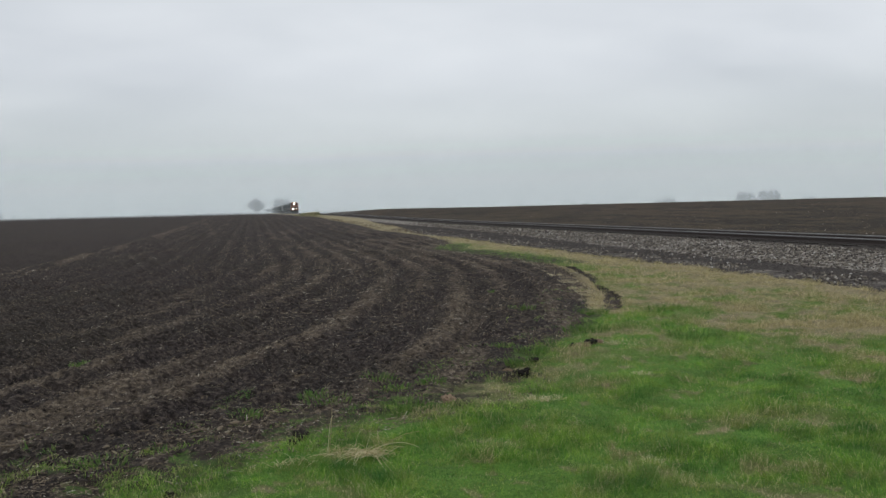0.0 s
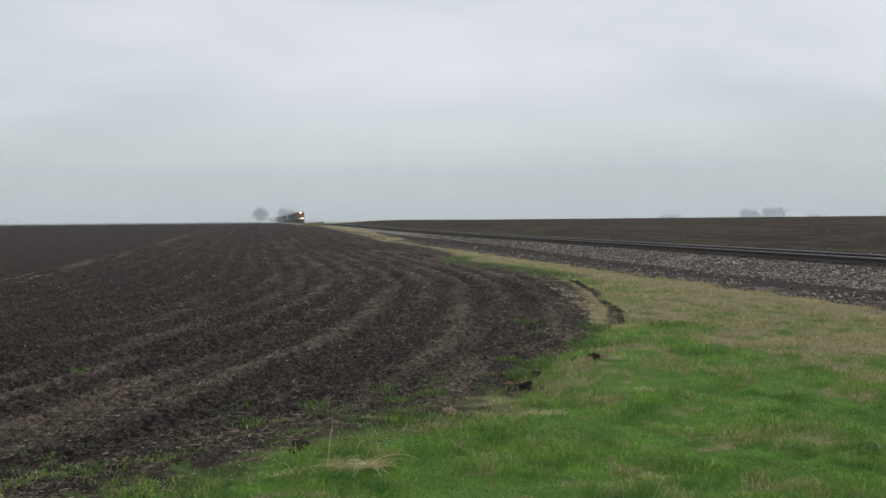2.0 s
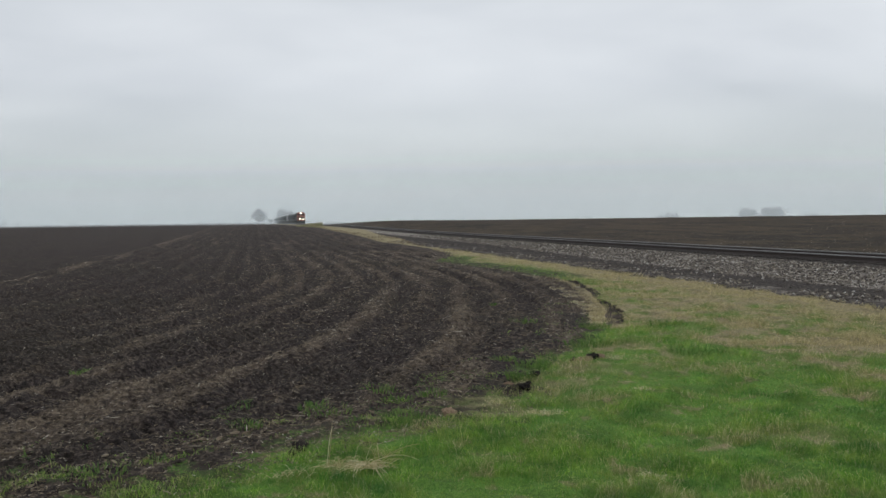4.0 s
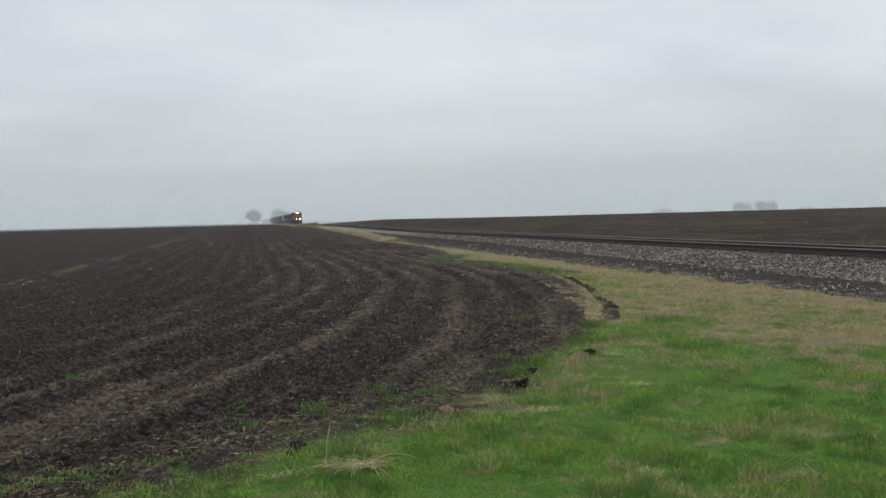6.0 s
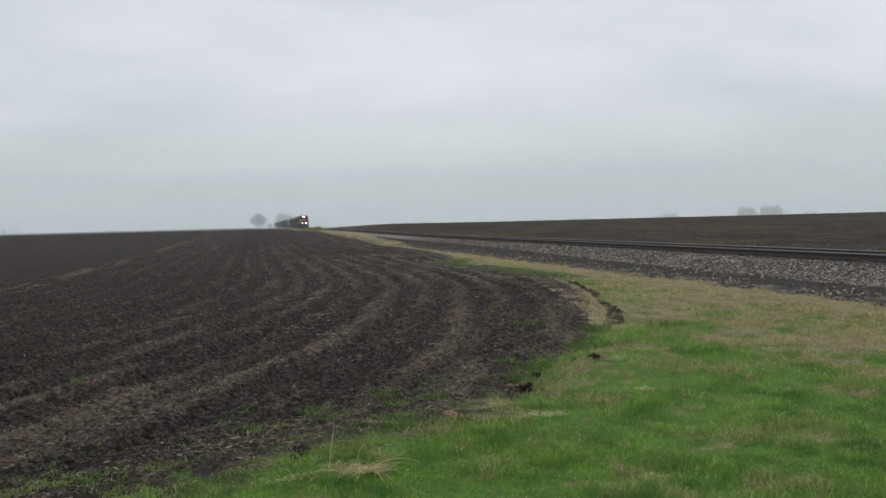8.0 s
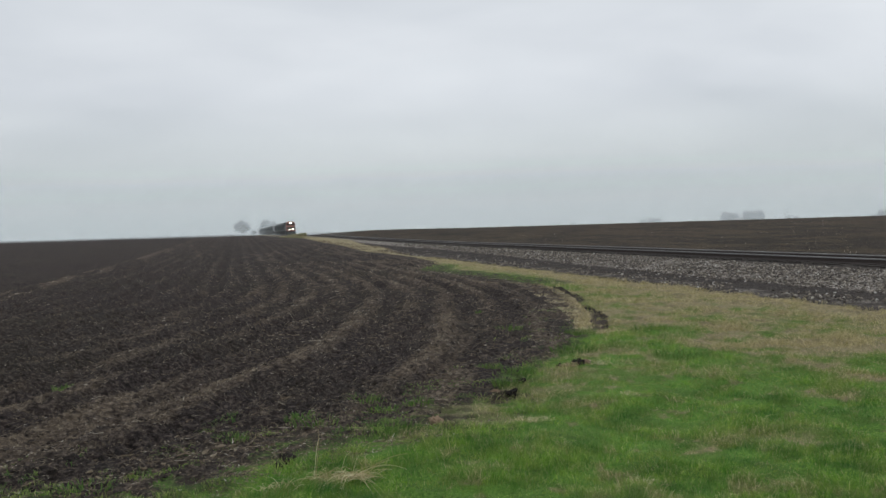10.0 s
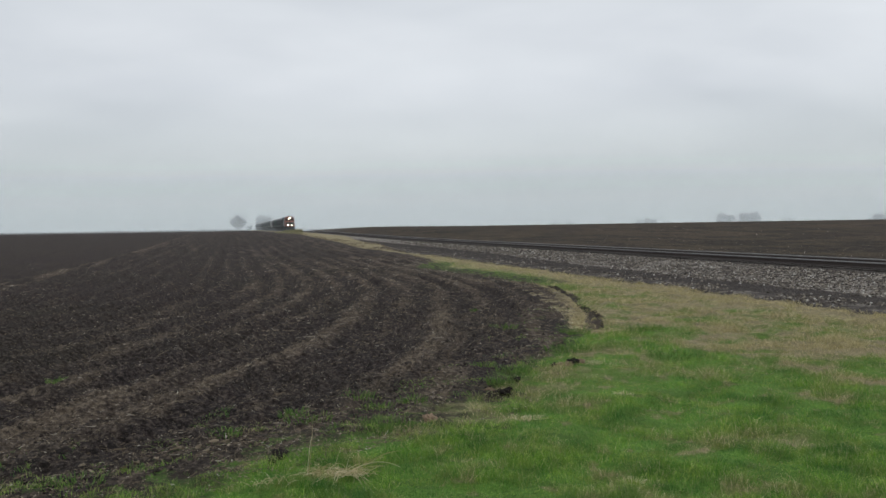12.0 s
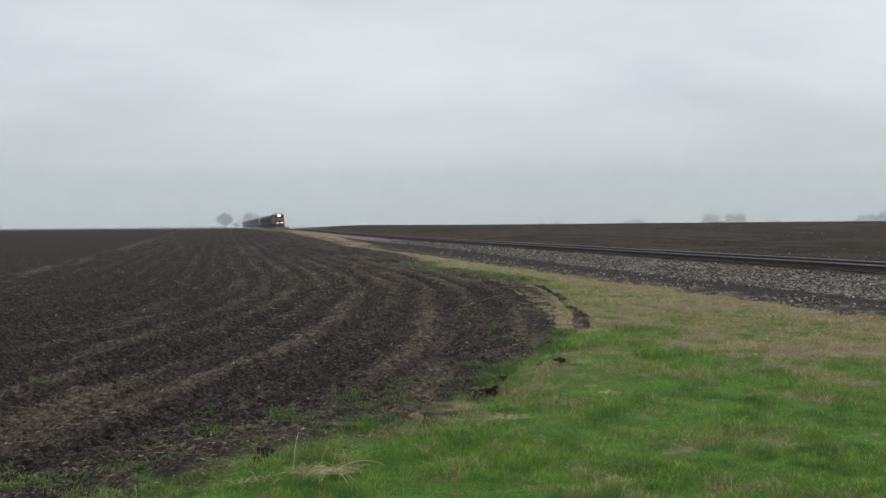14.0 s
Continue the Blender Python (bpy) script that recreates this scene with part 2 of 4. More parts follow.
def vnoise(x, y, seed=0):
    ix, iy = np.floor(x), np.floor(y)
    fx, fy = x - ix, y - iy
    fx, fy = fx * fx * (3 - 2 * fx), fy * fy * (3 - 2 * fy)
    a, b = lattice(ix, iy, seed), lattice(ix + 1, iy, seed)
    c, d = lattice(ix, iy + 1, seed), lattice(ix + 1, iy + 1, seed)
    return (a * (1 - fx) + b * fx) * (1 - fy) + (c * (1 - fx) + d * fx) * fy


def fbm(x, y, f, octaves=3, seed=0):
    out, amp, tot = 0, 1.0, 0.0
    for i in range(octaves):
        out, tot = out + amp * vnoise(x * f + 17.3 * i, y * f - 9.1 * i, seed + i), tot + amp
        f, amp = f * 2.03, amp * 0.52
    return out / tot


# edge between the ploughed field and the grass: the headland turns round the corner of the lawn
EDGE = [(-150, -60), (-60, -15.5), (-12, 0.2), (-5, 3.2), (-2.3, 4.9), (-1.6, 5.8), (-0.7, 6.6), (-0.1, 7.0), (0.5, 7.8), (0.9, 8.7),
        (1.4, 10.0), (1.97, 11.7), (2.36, 13.0), (2.80, 15.0), (3.06, 17.9), (3.14, 20.3), (3.02, 22.7), (2.3, 24.8), (1.63, 27.6), (0.75, 30.0), (-0.1, 32.2),
        (0.1, 34.5), (0.65, 37.0), (0.45, 41.0), (-0.4, 47.0), (-2.3, 56.0), (-4.2, 63.0), (-6.1, 74.8), (-8.05, 87.3), (-11.3, 104.0),
        (-14.85, 121.6), (-22.5, 162.5), (-51.2, 295.9), (-178.4, 882.0), (-833, 3912.0)]


# the rows: straight beside the line, then swinging round the corner of the lawn in one wide arc
TURN_S, ROW_V, TURN_R, HEADLAND = 26.0, 7.7, 44.0, 14.3


def row_place(x, y):
    """Way across the rows, from the outermost one inwards, and way along them."""
    s, v = to_sv(np.asarray(x, float), np.asarray(y, float))
    ds, dv = s - TURN_S, v - (ROW_V - TURN_R)
    return np.where(ds > 0, ROW_V - v, TURN_R - np.hypot(ds, dv)), np.where(ds > 0, ds, TURN_R * np.arctan2(ds, np.maximum(dv, 0.5)))


def edge_distance(x, y):
    """Signed distance to the field's edge: above zero inside the field."""
    x, y = np.asarray(x, float), np.asarray(y, float)
    best, side = np.full(x.shape, 1e9), np.zeros(x.shape)
    for (ax, ay), (bx, by) in zip(EDGE, EDGE[1:]):
        dx, dy = bx - ax, by - ay
        t = np.clip(((x - ax) * dx + (y - ay) * dy) / (dx * dx + dy * dy), 0, 1)
        px, py = x - ax - t * dx, y - ay - t * dy
        d = np.hypot(px, py)
        near = d < best - 1e-9
        best = np.where(near, d, best)
        side = np.where(near, dx * py - dy * px, side)
    return np.where(side > 0, best, -best)


def rail_z(s):
    return 0.40 + 0.45 * smooth(60, 195, s)


PROFILE_V = [8.0, 10.3, 12.7, 15.2, 15.8, 16.5, 19.5, 20.2, 20.8, 22.6]
PROFILE_Z = [-0.40, -0.40, -0.35, -0.17, -0.185, -0.20, -0.20, -0.19, -0.2, -0.40]


def ground_z(x, y):
    """The lie of the land without furrows and clods."""
    s, v = to_sv(x, y)
    left = 1.05 * smooth(35, 175, s) - 0.6 * smooth(200, 350, s) + 0.8 * smooth(480, 900, s)
    m = np.maximum(v - 22.6, 0)
    right = 1.52 * smooth(0, 1, m / 105 + np.maximum(s - 40, 0) / 260 * smooth(0, 12, m)) - np.minimum(0.01 * np.maximum(np.hypot(m, np.maximum(s, 0)) - 210, 0), 6.0)
    bed = rail_z(s) + np.interp(v, PROFILE_V, PROFILE_Z)
    w = smooth(5.0, 10.2, v)
    z = left * (1 - w) + bed * w
    return np.where(v > 22.6, (rail_z(s) - 0.40) * (1 - smooth(0, 40, m)) + right, z)


ROW = 0.80


def verge_v(s):
    """Where the lane's gravel ends; farther on the grass has grown over the lane."""
    return VERGE_V + 2.3 * smooth(50, 78, s) + 2.4 * smooth(78, 120, s)


def toe_v(s):
    """Foot of the ballast bank beside the lane."""
    return 12.4 + 1.3 * smooth(16, 58, s)


def residue_cover(d, across, way, row, s):
    """Streaks of dry trash along the rows, ragged lengthwise; the middle of the field is cleaner."""
    streak = fbm(way * 0.30, across * 3.0, 1.0, 4, 131)
    wide = fbm(way * 0.10, across * 0.45, 1.0, 3, 137)
    ix = np.floor(across / ROW + 0.5)
    ridge = row
    row = row * (0.76 + 0.24 * lattice(ix, ix * 0 + 3, 77)) + 0.95 * (fbm(way * 2.2, across * 4.0, 1.0, 4, 139) - 0.5)
    clean = (1 - 0.72 * smooth(5, 11, across) * smooth(60, 32, s)) * (1 - 0.75 * smooth(HEADLAND - 0.6, HEADLAND + 0.4, across))
    seam = 0.75 * np.exp(-((across - HEADLAND) / 0.3) ** 2) * smooth(0.35, 0.6, streak)
    # ridges paler than troughs: residue, plus furrow shading put into the colour
    lines = smooth(0.54, 1.06, row) * (0.10 + 0.44 * smooth(0.40, 0.60, streak)) * (0.50 + 0.50 * smooth(0.36, 0.58, wide))
    return np.clip(np.maximum(clean * (lines + 0.30 * smooth(0.60, 0.72, streak) + 0.70 * smooth(5.5, 2.0, d) * (0.40 + 0.60 * smooth(13, 9, s)) * smooth(0.40, 0.60, streak) * (0.30 + 0.70 * ridge)), seam), 0, 1)


def field_relief(x, y, d):
    """Furrows that swing round the lawn, with clods."""
    across = row_place(x, y)[0]
    wander = 0.25 * (fbm(x, y, 0.12, 2, 5) - 0.5) + 0.26 * (fbm(x, y, 0.9, 3, 7) - 0.5)
    ph = (across + wander) / ROW
    row = 0.5 + 0.5 * np.cos(2 * np.pi * ph)
    deep = (0.45 + 0.55 * vnoise(np.floor(ph) * 1.7, np.floor(ph) * 0.3, 9)) * (0.60 + 0.60 * smooth(0.36, 0.62, fbm(x, y, 0.45, 3, 11)))
    deep = deep * (1 - 0.8 * smooth(HEADLAND - 0.5, HEADLAND + 0.8, across))
    rough = fbm(x, y, 2.2, 3, 21)
    clod = np.abs(fbm(x, y, 7.5, 3, 31) - 0.5) * 2
    soft = smooth(0.0, 1.2, d)
    return soft * ((0.05 - 0.17 * (1 - row) ** 1.6) * deep + 0.12 * (rough - 0.5)) + 0.10 * (0.35 - clod) * (0.4 + 0.6 * soft), row


def turf_relief(x, y):
    return 0.07 * (fbm(x, y, 1.1, 3, 41) - 0.5) + 0.075 * (fbm(x, y, 4.6, 2, 44) - 0.5)


def ragged_edge(x, y, d):
    """The field's edge as the plough and the creeping grass left it."""
    loose = 0.35 + 0.35 * smooth(14, 11, y) + 1.5 * smooth(10, 7, y)
    return d + loose * (0.55 * (fbm(x, y, 1.5, 4, 3) - 0.5) + 0.40 * (fbm(x, y, 6, 3, 4) - 0.5))


def in_trail(x, y, d):
    """A broken line of turned-up earth along the bank outside the field."""
    wavy = d + 0.10 * (fbm(x, y, 1.1, 3, 8) - 0.5) + 0.10 * (fbm(x, y, 5.0, 2, 9) - 0.5)
    wide = 0.10 + 0.12 * smooth(17.0, 14.0, y) + 0.34 * (fbm(x, y, 0.9, 3, 6) - 0.45)
    return (wavy < -0.25) & (wavy > -0.25 - wide) & (y > 12.7) & (y < 21.8)


def thin_strip(y, d):
    """Thin young grass in the tongue between field and lane."""
    return smooth(21.5, 24, y) * smooth(1.8, 0.8, -d) * (1 - smooth(35, 37.5, y))


def dryness(x, y, d):
    """0 green, 1 straw."""
    s, v = to_sv(x, y)
    n1, n2 = fbm(x, y, 0.45, 3, 51) - 0.5, fbm(x, y, 2.1, 4, 57) - 0.5
    bank = np.maximum(smooth(11.9, 13.1, y + 2.6 * n1 + 2.2 * n2), smooth(5.6, 7.4, v + 3.0 * n1 + 2.4 * n2))
    out = bank * np.clip(0.58 + 1.5 * n2 + 0.4 * n1, 0.22, 0.92)
    strip = thin_strip(y, d)
    tan_edge = smooth(12.2, 12.7, y) * smooth(23.5, 21.5, y) * smooth(0.29, 0.23, -d)
    road = smooth(2.4, 0.4, verge_v(s) - v + 1.6 * n1 + 1.2 * n2)
    patch = 0.42 * smooth(0.54, 0.74, fbm(x, y, 1.5, 4, 59)) + 0.46 * smooth(0.60, 0.74, fbm(x, y, 6.0, 3, 60))
    worn = 0.75 * smooth(0.9, 0.2, np.hypot(x - 2.25, (y - 9.75) * 0.6)) * smooth(0.40, 0.56, n2 + 0.5)
    rim = 0.52 * smooth(5.8, 6.6, y) * smooth(-1.7, -0.3, d) * smooth(0.40, 0.60, fbm(x, y, 1.9, 4, 63)) * smooth(10.5, 9, y)
    return np.clip(np.maximum.reduce([rim, out * (1 - 0.85 * strip), 1.7 * tan_edge, road * (1 - 0.75 * strip), 0.12 * strip, patch * (1 - bank), worn, 1.5 * smooth(38, 48, y)]), 0, 1.6) * 0.9


def mesh_from(name, verts, faces, material=None, smooth_faces=False):
    """Fast mesh from arrays of vertices and equal-sided faces."""
    me = bpy.data.meshes.new(name)
    verts, faces = np.asarray(verts, np.float32), np.asarray(faces, np.int32)
    me.vertices.add(len(verts))
    me.vertices.foreach_set("co", verts.ravel())
    me.loops.add(faces.size)
    me.loops.foreach_set("vertex_index", faces.ravel())
    me.polygons.add(len(faces))
    me.polygons.foreach_set("loop_start", np.arange(0, faces.size, faces.shape[1], dtype=np.int32))
    me.polygons.foreach_set("use_smooth", np.full(len(faces), smooth_faces))
    me.update(calc_edges=True)
    if material:
        me.materials.append(material)
    return me


def layer(me, name, values):
    me.attributes.new(name, "FLOAT", "POINT").data.foreach_set("value", np.asarray(values, np.float32))


# ---- the ground: one sheet out to the horizon, parted where its cover changes ----
def build_ground():
    near_cols = np.radians(np.arange(-36, 36.01, 0.11))
    rest = np.radians(np.linspace(36.3, 323.7, 90))
    ang = np.concatenate([near_cols, rest])
    rad = np.concatenate([[0.0], np.linspace(0.4, 3.6, 9), 3.75 * 1.0066 ** np.arange(0, 645), np.geomspace(270, 4600, 60)])
    A, Rr = np.meshgrid(ang, rad)
    X, Y = Rr * np.sin(A), Rr * np.cos(A)
    d = edge_distance(X, Y)
    across, way = row_place(X, Y)
    s, v = to_sv(X, Y)
    ragged = ragged_edge(X, Y, d)
    Z = ground_z(X, Y)
    rel, row = field_relief(X, Y, np.maximum(d, 0))
    near = smooth(230, 120, Rr)
    stony = 0.05 * (fbm(X, Y, 5.0, 3, 61) - 0.5) + 0.04 * (fbm(X, Y, 1.0, 2, 64) - 0.5)
    bed_mask = (v > verge_v(s) + 0.7 * (fbm(X, Y, 0.8, 3, 71) - 0.5)) & (v < 22.6)
    trail = in_trail(X, Y, d)
    field_mask = ((ragged > 0) | trail) & ~bed_mask & (v < 22.6)
    right_mask = v >= 22.6
    fr = 0.10 * (fbm(X, Y, 1.4, 3, 81) - 0.5) + 0.02 * np.cos(2 * np.pi * v / 0.76)
    Z = Z + near * np.where(field_mask, rel, np.where(bed_mask, stony, np.where(right_mask, fr * smooth(22.6, 24, v), turf_relief(X, Y))))
    Z = Z - 0.05 * trail
    zone = np.where(field_mask, 0, np.where(bed_mask, 2, np.where(right_mask, 3, 1)))
    nr, nc = X.shape
    idx = np.arange(nr * nc).reshape(nr, nc)
    nxt = np.roll(idx, -1, axis=1)
    quads = np.stack([idx[:-1], nxt[:-1], nxt[1:], idx[1:]], -1).reshape(-1, 4)[:, ::-1]
    fz = zone[:-1].reshape(-1)
    co = np.stack([X, Y, Z], -1).reshape(-1, 3)
    grav = (1 - 0.35 * smooth(70, 150, s)) * smooth(toe_v(s) - 0.3, toe_v(s) + 0.5, v) * smooth(16.4, 15.8, v) + 0.42 * smooth(10.3, 10.6, v) * smooth(11.6, 11.2, v)
    layers = {"cover": np.where(right_mask, smooth(0.40, 0.62, fbm(s * 0.22, v * 0.6, 1.0, 4, 161)), residue_cover(d, across, way, row, s)), "dry": dryness(X, Y, d), "gravel": grav}
    made = []
    for z, (name, mat, label, keep) in enumerate((
            ("ploughed_field", M_SOIL, "dark ploughed soil with curved furrows and corn residue", "cover"),
            ("grass_ground", M_TURF, "rough green turf with straw-coloured dry patches", "dry"),
            ("track_bed", M_BALLAST, "grey limestone ballast bank beside a dark gravel lane", "gravel"),
            ("far_field", M_FAR, "bare brown ploughed field rising beyond the railway", "cover"))):
        q = quads[fz == z]
        used, inv = np.unique(q, return_inverse=True)
        me = mesh_from(name, co[used], inv.reshape(-1, 4), mat, True)
        layer(me, keep, layers[keep].reshape(-1)[used])
        if keep == "dry":
            edge_soil = smooth(-0.45 - 0.35 * smooth(8, 6.5, Y), -0.05, ragged) * (1 - smooth(11.8, 12.6, Y) * smooth(20, 17, Y))
            layer(me, "bare", np.maximum(edge_soil, 0.9 * thin_strip(Y, d)).reshape(-1)[used])
        ob = new(name, me)
        tagged(ob, label, "ground", kind="structure")
        made.append(ob)
    return made


build_ground()


# ---- helpers for things ----
def part(name, bm, material, parent=None, label="", smooth_faces=False):
    me = bpy.data.meshes.new(name)
    for f in bm.faces:
        f.smooth = smooth_faces
    bm.to_mesh(me)
    bm.free()
    me.materials.append(material)
    ob = new(name, me)
    ob.parent = parent
    return tagged(ob, label)


def add_box(bm, lo, hi, bevel=0.0):
    c = [(a + b) / 2 for a, b in zip(lo, hi)]
    sz = [b - a for a, b in zip(lo, hi)]
    r = bmesh.ops.create_cube(bm, size=1.0, matrix=Matrix.LocRotScale(c, None, sz))
    if bevel:
        es = list({e for q in r["verts"] for e in q.link_edges})
        bmesh.ops.bevel(bm, geom=es, offset=bevel, segments=2, affect="EDGES", profile=0.6)


def box(lo, hi, bevel=0.0):
    bm = bmesh.new()
    add_box(bm, lo, hi, bevel)
    return bm


def add_cyl(bm, a, b, r1, r2=None, seg=14):
    a, b = Vector(a), Vector(b)
    q = (b - a).to_track_quat("Z", "Y")
    bmesh.ops.create_cone(bm, cap_ends=True, segments=seg, radius1=r1, radius2=r1 if r2 is None else r2, depth=(b - a).length,
                          matrix=Matrix.LocRotScale((a + b) / 2, q, None))


def cyl(a, b, r1, r2=None, seg=14):
    bm = bmesh.new()
    add_cyl(bm, a, b, r1, r2, seg)
    return bm


def prism(outline, lo, hi, axis="x"):
    """An outline in two axes drawn out along the third."""
    bm = bmesh.new()
    def at(p, t):
        return (t, p[0], p[1]) if axis == "x" else (p[0], t, p[1])
    a = [bm.verts.new(at(p, lo)) for p in outline]
    b = [bm.verts.new(at(p, hi)) for p in outline]
    n = len(outline)
    bm.faces.new(a)
    bm.faces.new(b[::-1])
    for i in range(n):
        bm.faces.new((a[i], b[i], b[(i + 1) % n], a[(i + 1) % n]))
    bmesh.ops.recalc_face_normals(bm, faces=bm.faces)
    return bm


def thing(name, label, category, m, group=""):
    ob = new(name)
    ob.empty_display_size = 0.2
    ob.matrix_basis = m
    return tagged(ob, label, category, group)


# ---- railway track ----
HEAD = [(-0.036, -0.034), (-0.036, -0.006), (-0.030, 0), (0.030, 0), (0.036, -0.006), (0.036, -0.034)]
WEB = [(-0.075, -0.17), (-0.075, -0.155), (-0.01, -0.135), (-0.01, -0.05), (-0.036, -0.045), (-0.036, -0.0345), (0.036, -0.0345), (0.036, -0.045), (0.01, -0.05), (0.01, -0.135), (0.075, -0.155), (0.075, -0.17)]


def sweep(outline, v0, stations):
    """A section carried along the track at offset v0."""
    vs, n = [], len(outline)
    for s in stations:
        z = float(rail_z(s))
        for dv, dz in outline:
            x, y = to_xy(s, v0 + dv)
            vs.append((x, y, z + dz))
    fs = [(i * n + j, i * n + (j + 1) % n, (i + 1) * n + (j + 1) % n, (i + 1) * n + j) for i in range(len(stations) - 1) for j in range(n)]
    return np.array(vs), np.array(fs)


def build_track():
    track = thing("railway_track", "single railway track with worn steel rails on dark timber sleepers", "railway track", Matrix.Identity(4))
    track["kind"] = "structure"
    st = np.concatenate([np.arange(-160, 240, 8.0), np.arange(240, 1400, 40.0)])
    for v0 in (TRACK_V - 0.7535, TRACK_V + 0.7535):
        r = new("rail", mesh_from("rail", *sweep(WEB, v0, st), M_RAIL_SIDE))
        r.parent = track
        h = new("rail_head", mesh_from("rail_head", *sweep(HEAD, v0, st), M_RAIL_TOP))
        h.parent = r
        tagged(h, "bright worn rail head")
    rng = random.Random(4)
    bm = box((-1.3, -0.115, -0.16), (1.3, 0.115, 0.0), 0.012)
    me = bpy.data.meshes.new("sleeper")
    bm.to_mesh(me)
    bm.free()
    me.materials.append(M_TIE)
    s = -12.0
    for i in range(300):
        x, y = to_xy(s, TRACK_V + rng.uniform(-0.05, 0.05))
        t = new("sleeper", me)
        t.parent = track
        t.matrix_basis = pose(x, y, float(rail_z(s)) - 0.166, 0, 0, 12.2 + rng.uniform(-1, 1))
        s += 0.535 + rng.uniform(-0.02, 0.02)


build_track()


# ---- train ----
M_RED = painted("dark_red_paint", (0.24, 0.055, 0.025), 0.5, 0, (0.07, 0.045, 0.035), 0.75)
M_DARK = painted("dark_green_black_paint", (0.030, 0.034, 0.032), 0.5, 0, (0.07, 0.06, 0.05), 0.5)
M_UNDER = painted("grimy_underframe", (0.030, 0.027, 0.025), 0.8, 0.1, (0.08, 0.065, 0.05), 0.6)
M_STEEL = painted("wheel_steel", (0.12, 0.11, 0.10), 0.5, 0.8, (0.07, 0.05, 0.04), 0.6)
M_RAILING = painted("grey_railing_paint", (0.22, 0.21, 0.19), 0.5, 0, (0.10, 0.08, 0.06), 0.5)
M_HOP_DARK = painted("dark_grey_car_paint", (0.065, 0.068, 0.070), 0.6, 0, (0.09, 0.075, 0.06), 0.5)
M_HOP_GREY = painted("light_grey_car_paint", (0.36, 0.37, 0.37), 0.6, 0, (0.16, 0.13, 0.10), 0.5)
M_HOP_GREEN = painted("dull_green_car_paint", (0.055, 0.080, 0.070), 0.6, 0, (0.09, 0.075, 0.06), 0.5)
M_GLASS = Mat("cab_glass", 0.08, 0.6).color((0.015, 0.018, 0.02)).m


def lamp_material(name, strength):
    k = Mat(name)
    k.color((0.8, 0.75, 0.65))
    k.p.inputs["Emission Color"].default_value = (1.0, 0.78, 0.54, 1)
    k.p.inputs["Emission Strength"].default_value = strength
    return k.m


M_LAMP = lamp_material("lit_headlight", 24.0)


def add_truck(owner, x0, axles, spacing):
    tr = part("bogie", box((x0 - spacing * (axles - 1) / 2 - 0.7, -1.12, 0.42), (x0 + spacing * (axles - 1) / 2 + 0.7, 1.12, 0.78), 0.06), M_UNDER, owner)
    for i in range(axles):
        x = x0 + (i - (axles - 1) / 2) * spacing
        for y in (-0.75, 0.75):
            bm = bmesh.new()
            add_cyl(bm, (x, y - 0.065, 0.5), (x, y + 0.065, 0.5), 0.5, seg=20)
            add_cyl(bm, (x, y - math.copysign(0.09, y), 0.5), (x, y - math.copysign(0.06, y), 0.5), 0.53, seg=20)
            part("wheel", bm, M_STEEL, tr)


